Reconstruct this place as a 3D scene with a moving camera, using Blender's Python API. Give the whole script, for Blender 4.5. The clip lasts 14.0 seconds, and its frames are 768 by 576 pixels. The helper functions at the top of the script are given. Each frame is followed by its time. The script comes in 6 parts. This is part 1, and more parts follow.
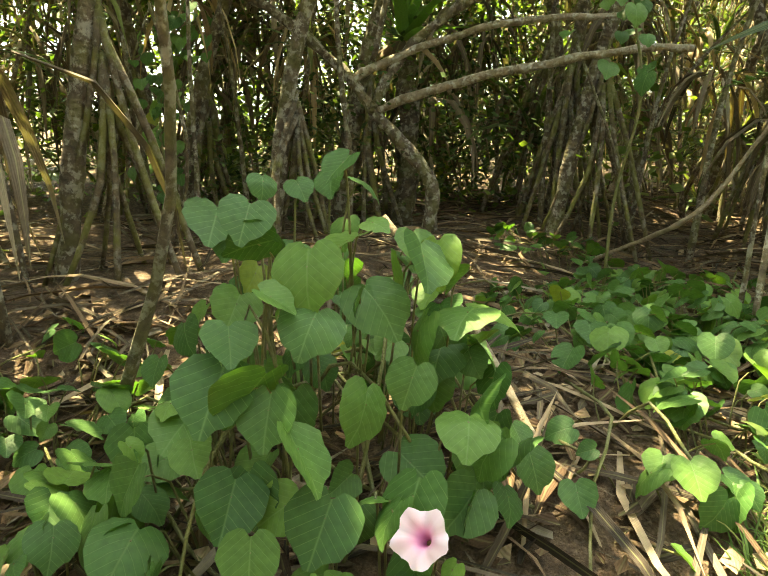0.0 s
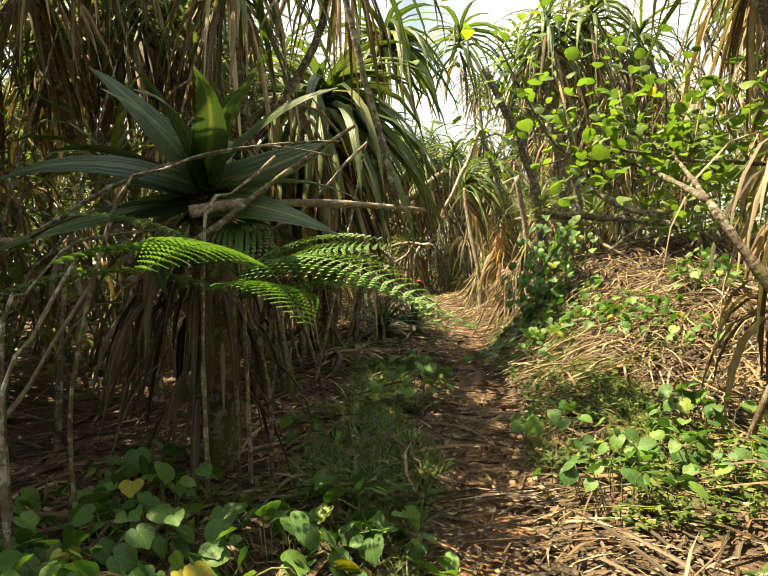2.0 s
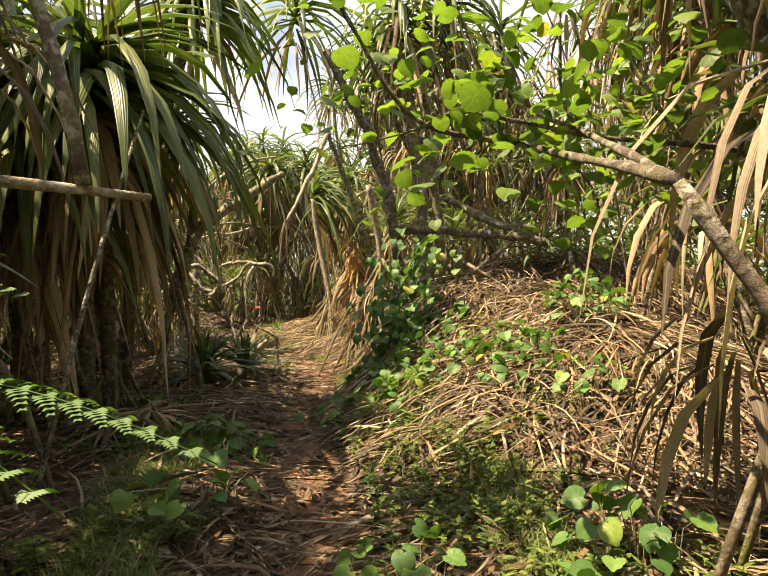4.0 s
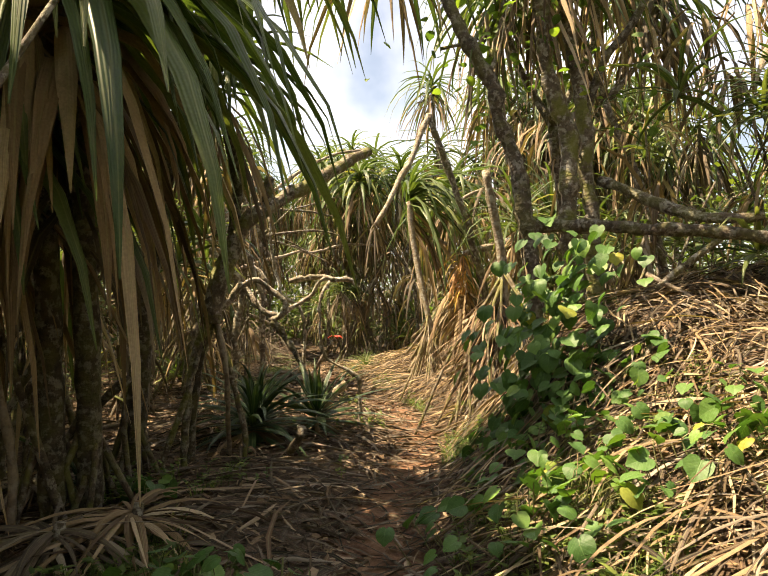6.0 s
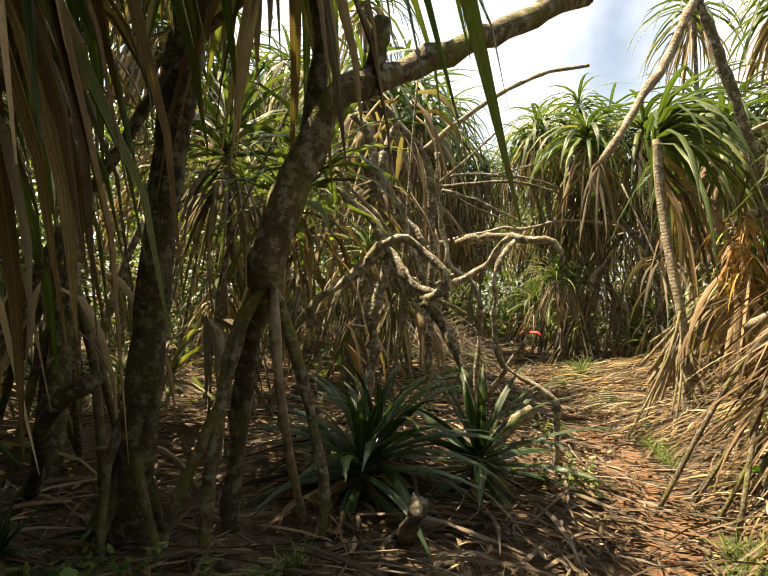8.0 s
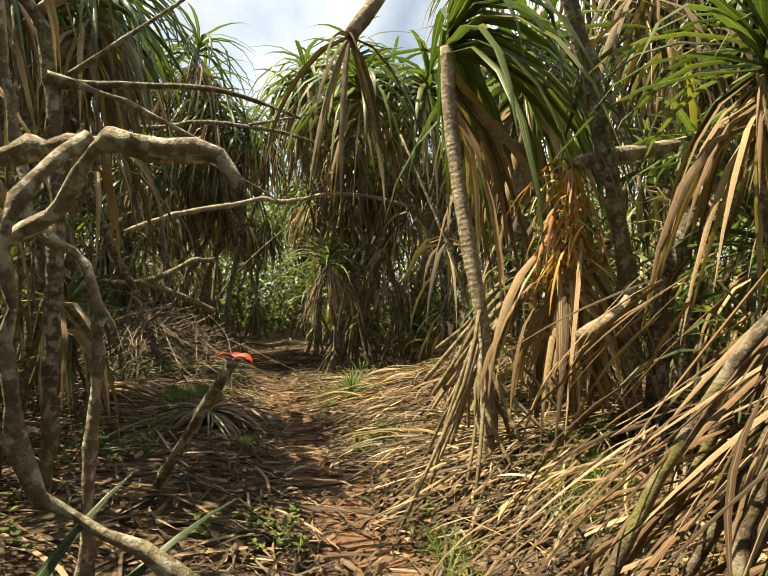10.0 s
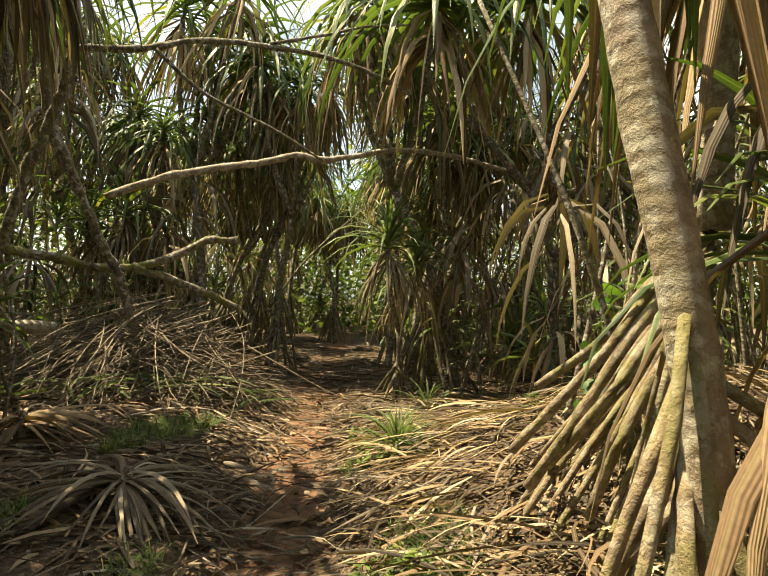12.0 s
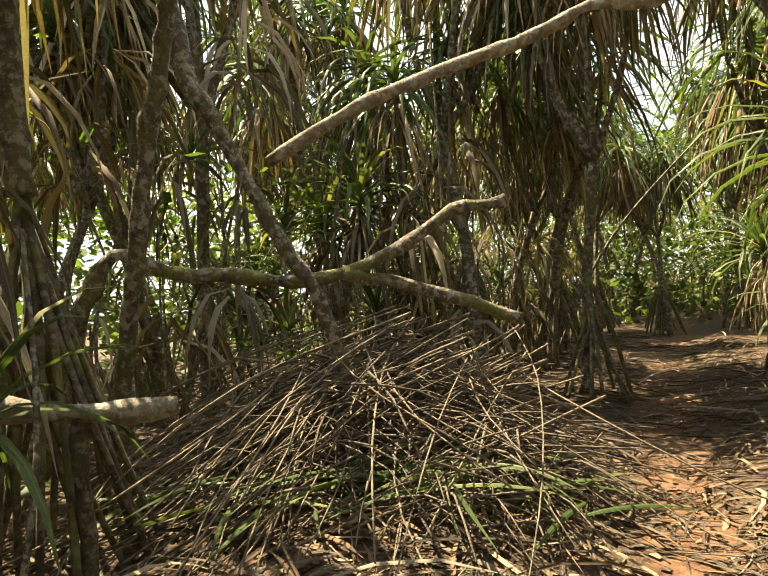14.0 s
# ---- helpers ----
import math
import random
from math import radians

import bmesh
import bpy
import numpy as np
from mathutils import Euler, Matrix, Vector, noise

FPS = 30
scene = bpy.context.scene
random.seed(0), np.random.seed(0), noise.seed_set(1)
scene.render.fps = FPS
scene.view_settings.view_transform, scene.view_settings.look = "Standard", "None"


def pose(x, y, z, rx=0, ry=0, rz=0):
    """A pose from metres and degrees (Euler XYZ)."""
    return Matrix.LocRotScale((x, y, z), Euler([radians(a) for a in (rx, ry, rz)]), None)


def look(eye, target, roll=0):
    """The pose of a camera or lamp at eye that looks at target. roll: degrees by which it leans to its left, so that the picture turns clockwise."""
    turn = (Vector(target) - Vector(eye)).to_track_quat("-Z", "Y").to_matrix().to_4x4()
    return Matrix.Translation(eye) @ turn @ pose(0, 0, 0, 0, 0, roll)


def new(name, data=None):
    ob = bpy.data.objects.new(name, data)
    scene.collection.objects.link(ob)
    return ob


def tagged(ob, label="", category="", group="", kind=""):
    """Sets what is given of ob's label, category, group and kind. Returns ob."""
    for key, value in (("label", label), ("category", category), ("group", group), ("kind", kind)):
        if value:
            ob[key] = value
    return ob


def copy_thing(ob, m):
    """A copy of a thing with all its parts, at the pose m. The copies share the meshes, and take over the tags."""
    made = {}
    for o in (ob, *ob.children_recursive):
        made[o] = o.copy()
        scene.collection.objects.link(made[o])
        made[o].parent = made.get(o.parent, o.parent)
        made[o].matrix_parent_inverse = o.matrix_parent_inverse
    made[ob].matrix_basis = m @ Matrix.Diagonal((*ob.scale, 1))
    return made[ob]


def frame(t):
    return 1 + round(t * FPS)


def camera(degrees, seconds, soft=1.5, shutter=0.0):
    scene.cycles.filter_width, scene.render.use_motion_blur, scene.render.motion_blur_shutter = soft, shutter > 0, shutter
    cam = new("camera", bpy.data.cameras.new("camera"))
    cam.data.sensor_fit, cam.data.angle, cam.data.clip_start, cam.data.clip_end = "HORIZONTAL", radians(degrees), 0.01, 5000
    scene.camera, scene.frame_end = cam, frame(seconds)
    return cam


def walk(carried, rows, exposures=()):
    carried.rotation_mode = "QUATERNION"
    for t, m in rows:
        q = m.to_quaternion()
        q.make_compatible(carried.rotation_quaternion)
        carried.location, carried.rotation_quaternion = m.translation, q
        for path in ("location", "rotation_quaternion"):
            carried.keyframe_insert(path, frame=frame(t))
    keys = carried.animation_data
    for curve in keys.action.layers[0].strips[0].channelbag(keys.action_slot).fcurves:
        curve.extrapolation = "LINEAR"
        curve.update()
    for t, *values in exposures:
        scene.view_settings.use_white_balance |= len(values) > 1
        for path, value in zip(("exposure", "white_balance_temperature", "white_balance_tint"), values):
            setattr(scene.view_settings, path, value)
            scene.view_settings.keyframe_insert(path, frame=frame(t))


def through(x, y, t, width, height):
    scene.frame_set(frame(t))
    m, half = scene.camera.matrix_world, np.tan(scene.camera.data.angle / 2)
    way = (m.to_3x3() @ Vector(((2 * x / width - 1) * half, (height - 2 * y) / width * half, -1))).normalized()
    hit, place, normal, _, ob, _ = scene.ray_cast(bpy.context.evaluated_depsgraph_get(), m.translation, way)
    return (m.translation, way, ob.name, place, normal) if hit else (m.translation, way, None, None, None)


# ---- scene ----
cam = camera(64.0, 14.0, soft=1.1)
PATH = [
    (0, (4.709, -7.355, 1.105), (2.806, -7.009, 0.598), 1.7),
    (0.5, (4.982, -7.305, 1.421), (3.087, -6.713, 1.178), 1.7),
    (1, (5.295, -7.183, 1.503), (3.548, -6.217, 1.384), 0.4),
    (1.5, (5.194, -6.791, 1.562), (3.69, -5.476, 1.479), 2.7),
    (2, (5.191, -6.236, 1.551), (4.017, -4.618, 1.473), -1.2),
    (2.2, (5.134, -5.978, 1.554), (4.081, -4.28, 1.47), -1.7),
    (4.3, (4.291, -3.772, 1.61), (3.494, -1.937, 1.6), -1.4),
    (4.5, (4.126, -3.502, 1.601), (3.313, -1.675, 1.618), -1.1),
    (5, (3.736, -2.788, 1.587), (2.882, -0.981, 1.658), -1.4),
    (5.5, (3.327, -2.211, 1.558), (2.422, -0.43, 1.638), -1.5),
    (6, (3.007, -1.639, 1.494), (1.943, 0.052, 1.574), -1.0),
    (6.5, (2.711, -1.017, 1.458), (1.441, 0.527, 1.526), 0.2),
    (7, (2.448, -0.496, 1.418), (1.01, 0.894, 1.451), 2.9),
    (7.5, (1.938, 0.234, 1.359), (0.407, 1.52, 1.398), 1.9),
    (8, (1.492, 0.884, 1.353), (-0.101, 2.091, 1.412), 2.2),
    (8.5, (1.038, 1.509, 1.421), (-0.435, 2.862, 1.444), 1.4),
    (9, (0.591, 2.383, 1.439), (-0.663, 3.941, 1.489), 1.8),
    (9.2, (0.415, 2.645, 1.443), (-0.697, 4.306, 1.494), 1.4),
    (11.3, (-0.867, 5.409, 1.48), (-2.115, 6.971, 1.483), 2.7),
    (11.5, (-1.062, 5.706, 1.481), (-2.402, 7.191, 1.492), 3.6),
    (12, (-1.589, 6.402, 1.425), (-2.973, 7.845, 1.468), 2.7),
    (12.5, (-2.15, 7.019, 1.442), (-3.571, 8.423, 1.524), -0.3),
    (13, (-2.794, 7.578, 1.444), (-4.337, 8.847, 1.544), -1.6),
    (13.5, (-3.458, 8.044, 1.422), (-5.189, 9.042, 1.511), -5.7),
    (14, (-4.542, 8.483, 1.484), (-6.435, 9.128, 1.517), -4.9),
]
EXPOSURES = [(0, 3.15, 10100, -5), (0.6, 2.95, 10000, -4), (1.4, 2.1, 9600, 2), (2.2, 1.8, 9300, 8), (4.3, 1.65, 9200, 16), (7.5, 1.7, 9200, 13), (9.0, 1.25, 8900, 6), (11.3, 1.45, 8900, 7), (12.0, 1.5, 8850, 5), (12.5, 1.4, 8800, 5), (13.2, 1.38, 8650, 4), (14.0, 1.85, 8700, 7)]
walk(cam, [(t, look(eye, target, roll)) for t, eye, target, roll in PATH], EXPOSURES)

# ---- light: high sun from the west, sky with thin cloud ----
SUN_AZ, SUN_EL = 205.0, 64.0
world = bpy.data.worlds.new("world")
scene.world = world
world.use_nodes = True
wn, wl = world.node_tree.nodes, world.node_tree.links
sky = wn.new("ShaderNodeTexSky")
sky.sky_type, sky.sun_disc = "NISHITA", False
sky.sun_elevation, sky.sun_rotation = radians(SUN_EL), radians(90 - SUN_AZ)
sky.air_density, sky.dust_density, sky.ozone_density = 1.0, 1.5, 1.0
wtc = wn.new("ShaderNodeTexCoord")
wnoise = wn.new("ShaderNodeTexNoise")
wnoise.inputs["Scale"].default_value, wnoise.inputs["Detail"].default_value = 2.2, 6
wl.new(wtc.outputs["Generated"], wnoise.inputs["Vector"])
wramp = wn.new("ShaderNodeValToRGB")
wramp.color_ramp.elements[0].position, wramp.color_ramp.elements[1].position = 0.40, 0.62
wl.new(wnoise.outputs["Fac"], wramp.inputs["Fac"])
wmix = wn.new("ShaderNodeMix")
wmix.data_type = "RGBA"
wl.new(wramp.outputs["Color"], wmix.inputs["Factor"])
wl.new(sky.outputs["Color"], wmix.inputs["A"])
wmix.inputs["B"].default_value = (6.0, 7.0, 9.0, 1)
bg = wn["Background"]
bg.inputs["Strength"].default_value = 0.088
wl.new(wmix.outputs["Result"], bg.inputs["Color"])
sun = new("sun", bpy.data.lights.new("sun", "SUN"))
sun.data.energy, sun.data.angle, sun.data.color = 5.0, radians(0.55), (1.0, 0.93, 0.80)
sx, sy = math.cos(radians(SUN_AZ)), math.sin(radians(SUN_AZ))
ce, se = math.cos(radians(SUN_EL)), math.sin(radians(SUN_EL))
sun.matrix_world = look((20 * sx * ce, 20 * sy * ce, 20 * se), (0, 0, 0))


# ---- materials ----
def ramp_node(n, stops):
    r = n.new("ShaderNodeValToRGB")
    e = r.color_ramp.elements
    while len(e) < len(stops):
        e.new(0.5)
    for k, (pos, col) in enumerate(stops):
        e[k].position, e[k].color = pos, (*col, 1)
    return r


def mix_node(n, l, fac, a, b, mode="MIX"):
    m = n.new("ShaderNodeMix")
    m.data_type, m.blend_type = "RGBA", mode
    for key, v in (("Factor", fac), ("A", a), ("B", b)):
        if isinstance(v, (int, float)):
            m.inputs[key].default_value = v
        elif isinstance(v, tuple):
            m.inputs[key].default_value = (*v, 1)
        else:
            l.new(v, m.inputs[key])
    return m.outputs["Result"]


def noise_node(n, l, vec, scale, detail=4, rough=0.55):
    t = n.new("ShaderNodeTexNoise")
    t.inputs["Scale"].default_value, t.inputs["Detail"].default_value, t.inputs["Roughness"].default_value = scale, detail, rough
    if vec is not None:
        l.new(vec, t.inputs["Vector"])
    return t.outputs["Fac"]


def mathn(n, l, op, a, b=0.5, clamp=False):
    m = n.new("ShaderNodeMath")
    m.operation, m.use_clamp = op, clamp
    for k, v in enumerate((a, b)):
        if isinstance(v, (int, float)):
            m.inputs[k].default_value = v
        else:
            l.new(v, m.inputs[k])
    return m.outputs[0]


def base(name, rough=0.6):
    m = bpy.data.materials.new(name)
    m.use_nodes = True
    n, l = m.node_tree.nodes, m.node_tree.links
    b = n["Principled BSDF"]
    b.inputs["Roughness"].default_value = rough
    return m, n, l, b


def bump(n, l, b, height, strength, dist=0.01):
    k = n.new("ShaderNodeBump")
    k.inputs["Strength"].default_value, k.inputs["Distance"].default_value = strength, dist
    l.new(height, k.inputs["Height"])
    l.new(k.outputs["Normal"], b.inputs["Normal"])


def leaf_material(name, stops, rough=0.5, through=0.3, by_object=False, veins="", spots=0.25, spot_col=(0.2, 0.15, 0.07)):
    """Leaf tissue: a colour for each leaf, blotches, fine ribs, and light that passes through."""
    m, n, l, b = base(name, rough)
    if by_object:
        r = n.new("ShaderNodeObjectInfo").outputs["Random"]
    else:
        r = n.new("ShaderNodeNewGeometry").outputs["Random Per Island"]
    col = ramp_node(n, stops)
    l.new(r, col.inputs["Fac"])
    geo = n.new("ShaderNodeNewGeometry")
    big = noise_node(n, l, geo.outputs["Position"], 6, 3)
    blot = mathn(n, l, "MULTIPLY_ADD", big, 3.0)
    blot.node.inputs[2].default_value = -1.55
    blot.node.use_clamp = True
    c = mix_node(n, l, mathn(n, l, "MULTIPLY", blot, spots), col.outputs["Color"], spot_col)
    fine = noise_node(n, l, geo.outputs["Position"], 60, 3)
    shade = mathn(n, l, "MULTIPLY_ADD", fine, 0.7)
    shade.node.inputs[2].default_value = 0.65
    c = mix_node(n, l, 1.0, c, shade, "MULTIPLY")
    uv = n.new("ShaderNodeTexCoord").outputs["UV"]
    sep = n.new("ShaderNodeSeparateXYZ")
    l.new(uv, sep.inputs[0])
    height = None
    if veins == "heart":
        av = mathn(n, l, "ABSOLUTE", sep.outputs["Y"])
        k = mathn(n, l, "MULTIPLY", mathn(n, l, "SUBTRACT", sep.outputs["X"], mathn(n, l, "MULTIPLY", av, 0.9)), 6.0)
        saw = mathn(n, l, "ABSOLUTE", mathn(n, l, "SUBTRACT", mathn(n, l, "FRACT", k), 0.5))
        line = mathn(n, l, "SUBTRACT", 1.0, mathn(n, l, "MULTIPLY", saw, 18.0), True)
        mid = mathn(n, l, "SUBTRACT", 1.0, mathn(n, l, "MULTIPLY", av, 40.0), True)
        both = mathn(n, l, "MAXIMUM", line, mid)
        c = mix_node(n, l, mathn(n, l, "MULTIPLY", both, 0.34), c, (0.22, 0.36, 0.15))
        height = mathn(n, l, "SUBTRACT", mathn(n, l, "MULTIPLY", saw, 0.5), both)
    elif veins == "ribs":
        w = mathn(n, l, "SINE", mathn(n, l, "MULTIPLY", sep.outputs["Y"], 40.0))
        height = w
        mid = mathn(n, l, "SUBTRACT", 1.0, mathn(n, l, "MULTIPLY", mathn(n, l, "ABSOLUTE", sep.outputs["Y"]), 9.0), True)
        c = mix_node(n, l, mathn(n, l, "MULTIPLY", mid, 0.25), c, (0.42, 0.42, 0.2))
    l.new(c, b.inputs["Base Color"])
    b.inputs["Specular IOR Level"].default_value = 0.32
    if height is not None:
        bump(n, l, b, height, 0.2 if veins == "heart" else 0.35, 0.004)
    if through:
        tr = n.new("ShaderNodeBsdfTranslucent")
        l.new(mix_node(n, l, 1.0, c, (1.25, 1.4, 0.6), "MULTIPLY"), tr.inputs["Color"])
        mx = n.new("ShaderNodeMixShader")
        mx.inputs[0].default_value = through
        l.new(b.outputs[0], mx.inputs[1])
        l.new(tr.outputs[0], mx.inputs[2])
        l.new(mx.outputs[0], n["Material Output"].inputs["Surface"])
    return m


def bark_material(name, dark, light, lichen=0.35, moss=0.2, rings=True):
    m, n, l, b = base(name, 0.85)
    tc = n.new("ShaderNodeNewGeometry").outputs["Position"]
    f = noise_node(n, l, tc, 14, 6, 0.65)
    c = ramp_node(n, [(0.3, dark), (0.7, light)])
    l.new(f, c.inputs["Fac"])
    lic = ramp_node(n, [(0.50, (0, 0, 0)), (0.58, (1, 1, 1))])
    l.new(noise_node(n, l, tc, 16, 6, 0.65), lic.inputs["Fac"])
    col = mix_node(n, l, mathn(n, l, "MULTIPLY", lic.outputs["Color"], lichen), c.outputs["Color"], (0.55, 0.53, 0.45))
    mo = ramp_node(n, [(0.46, (0, 0, 0)), (0.58, (1, 1, 1))])
    l.new(noise_node(n, l, tc, 4.3, 5, 0.6), mo.inputs["Fac"])
    col = mix_node(n, l, mathn(n, l, "MULTIPLY", mo.outputs["Color"], moss), col, (0.16, 0.17, 0.03))
    l.new(col, b.inputs["Base Color"])
    h = noise_node(n, l, tc, 45, 5, 0.7)
    if rings:
        uv = n.new("ShaderNodeTexCoord").outputs["UV"]
        sep = n.new("ShaderNodeSeparateXYZ")
        l.new(uv, sep.inputs[0])
        ring = mathn(n, l, "SINE", mathn(n, l, "ADD", mathn(n, l, "MULTIPLY", sep.outputs["X"], 150.0), mathn(n, l, "MULTIPLY", f, 9.0)))
        h = mathn(n, l, "ADD", h, mathn(n, l, "MULTIPLY", ring, 0.10))
    bump(n, l, b, h, 0.9, 0.018)
    return m


def ground_material():
    m, n, l, b = base("ground", 0.95)
    pos = n.new("ShaderNodeNewGeometry").outputs["Position"]
    at = n.new("ShaderNodeAttribute")
    at.attribute_name = "trodden"
    soil = ramp_node(n, [(0.25, (0.10, 0.048, 0.026)), (0.5, (0.21, 0.105, 0.055)), (0.75, (0.34, 0.20, 0.115))])
    l.new(noise_node(n, l, pos, 7, 8, 0.65), soil.inputs["Fac"])
    lit = ramp_node(n, [(0.28, (0.03, 0.02, 0.013)), (0.5, (0.10, 0.062, 0.037)), (0.72, (0.27, 0.185, 0.115))])
    l.new(noise_node(n, l, pos, 22, 8, 0.75), lit.inputs["Fac"])
    edge = mathn(n, l, "ADD", at.outputs["Fac"], mathn(n, l, "MULTIPLY", mathn(n, l, "SUBTRACT", noise_node(n, l, pos, 9, 5), 0.5), 1.1))
    er = ramp_node(n, [(0.4, (0, 0, 0)), (0.62, (1, 1, 1))])
    l.new(edge, er.inputs["Fac"])
    l.new(mix_node(n, l, er.outputs["Color"], lit.outputs["Color"], soil.outputs["Color"]), b.inputs["Base Color"])
    h = mathn(n, l, "ADD", noise_node(n, l, pos, 18, 6, 0.7), mathn(n, l, "MULTIPLY", noise_node(n, l, pos, 70, 4), 0.5))
    bump(n, l, b, h, 1.0, 0.04)
    return m


GREEN = [(0.0, (0.035, 0.065, 0.022)), (0.35, (0.07, 0.115, 0.035)), (0.7, (0.11, 0.16, 0.055)), (0.9, (0.17, 0.20, 0.07)), (1.0, (0.30, 0.27, 0.08))]
DARK = [(0.0, (0.018, 0.045, 0.02)), (0.6, (0.035, 0.075, 0.03)), (1.0, (0.06, 0.11, 0.04))]
DEAD = [(0.0, (0.085, 0.055, 0.033)), (0.3, (0.20, 0.13, 0.075)), (0.6, (0.33, 0.225, 0.13)), (0.85, (0.46, 0.34, 0.21)), (1.0, (0.58, 0.47, 0.33))]
GREYDEAD = [(0.0, (0.07, 0.055, 0.042)), (0.4, (0.16, 0.12, 0.085)), (0.8, (0.27, 0.215, 0.155)), (1.0, (0.40, 0.34, 0.26))]
M_GROUND = ground_material()
M_GREEN = leaf_material("screw_pine_leaf", GREEN, 0.38, 0.3, veins="ribs")
M_DARK = leaf_material("dark_strap_leaf", DARK, 0.34, 0.2, by_object=True, veins="ribs", spots=0.15)
M_LILY = leaf_material("broad_strap_leaf", [(0.0, (0.03, 0.06, 0.025)), (0.7, (0.055, 0.095, 0.04)), (1.0, (0.09, 0.13, 0.06))], 0.33, 0.22, by_object=True, veins="ribs", spots=0.2)
M_DEAD = leaf_material("dead_leaf", DEAD, 0.75, 0.16, spots=0.35, spot_col=(0.10, 0.07, 0.045), veins="ribs")
M_GREYDEAD = leaf_material("old_dead_leaf", GREYDEAD, 0.8, 0.1, spots=0.3, spot_col=(0.06, 0.045, 0.03), veins="ribs")
M_LITTER = leaf_material("rotting_litter", [(0.0, (0.032, 0.019, 0.011)), (0.35, (0.10, 0.058, 0.034)), (0.7, (0.21, 0.132, 0.078)), (1.0, (0.42, 0.31, 0.21))], 0.85, 0.06, spots=0.4, spot_col=(0.05, 0.03, 0.018), veins="ribs")
M_OLDLITTER = leaf_material("grey_rotting_litter", [(0.0, (0.028, 0.021, 0.016)), (0.45, (0.085, 0.062, 0.044)), (0.85, (0.17, 0.132, 0.098)), (1.0, (0.34, 0.29, 0.23))], 0.85, 0.05, spots=0.3, spot_col=(0.035, 0.026, 0.018), veins="ribs")
M_ORANGE = leaf_material("orange_dead_leaf", [(0.0, (0.30, 0.13, 0.05)), (0.5, (0.50, 0.27, 0.13)), (0.85, (0.60, 0.35, 0.08)), (1.0, (0.62, 0.48, 0.12))], 0.6, 0.25, veins="ribs")
M_HEART = leaf_material("heart_leaf", [(0.0, (0.042, 0.11, 0.03)), (0.5, (0.072, 0.165, 0.044)), (0.85, (0.11, 0.215, 0.05)), (0.975, (0.15, 0.27, 0.06)), (1.0, (0.36, 0.30, 0.05))], 0.5, 0.3, by_object=True, veins="heart", spots=0.12)
M_ROUND = leaf_material("round_tree_leaf", [(0.0, (0.07, 0.13, 0.035)), (0.7, (0.13, 0.22, 0.05)), (0.97, (0.20, 0.29, 0.06)), (1.0, (0.36, 0.30, 0.06))], 0.5, 0.45, by_object=True, veins="heart", spots=0.15)
M_BRIGHT = leaf_material("bright_foliage", [(0.0, (0.045, 0.085, 0.022)), (0.6, (0.105, 0.165, 0.04)), (1.0, (0.20, 0.25, 0.065))], 0.55, 0.4)
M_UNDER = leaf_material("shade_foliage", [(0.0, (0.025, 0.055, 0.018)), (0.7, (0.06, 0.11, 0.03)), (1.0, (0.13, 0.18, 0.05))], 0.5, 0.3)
M_FERN = leaf_material("fern_leaf", [(0.0, (0.06, 0.14, 0.04)), (1.0, (0.13, 0.25, 0.07))], 0.55, 0.35, by_object=True, spots=0.1)
M_GRASS = leaf_material("grass_blade", [(0.0, (0.05, 0.10, 0.025)), (0.6, (0.10, 0.17, 0.04)), (1.0, (0.28, 0.26, 0.10))], 0.6, 0.3)
M_BARK = bark_material("grey_bark", (0.04, 0.03, 0.022), (0.19, 0.145, 0.10), 0.5, 0.35)
M_PALE = bark_material("pale_bark", (0.16, 0.12, 0.08), (0.40, 0.32, 0.23), 0.6, 0.2)
M_DARKBARK = bark_material("dark_bark", (0.03, 0.022, 0.016), (0.12, 0.09, 0.06), 0.3, 0.3)
M_ROOT = bark_material("root_bark", (0.035, 0.026, 0.017), (0.17, 0.125, 0.075), 0.25, 0.6, False)
M_STEM = bark_material("vine_stem", (0.10, 0.12, 0.04), (0.24, 0.22, 0.09), 0.1, 0.2, False)
M_GREYSTICK = bark_material("grey_stick", (0.06, 0.045, 0.032), (0.22, 0.17, 0.12), 0.1, 0.05, False)
M_CANE = bark_material("dry_cane", (0.10, 0.075, 0.05), (0.34, 0.265, 0.18), 0.15, 0.05, False)
M_MOSSY = bark_material("mossy_bark", (0.05, 0.038, 0.026), (0.22, 0.17, 0.115), 0.5, 0.8)
M_PALEROOT = bark_material("pale_root", (0.10, 0.072, 0.042), (0.34, 0.26, 0.16), 0.3, 0.45, False)
M_GNARL = bark_material("knobbly_bark", (0.07, 0.052, 0.038), (0.34, 0.275, 0.20), 0.8, 0.2)
M_STICK = bark_material("dry_stick", (0.14, 0.10, 0.065), (0.42, 0.33, 0.23), 0.2, 0.03, False)



# ---- mesh helpers ----
rng = np.random.default_rng(7)


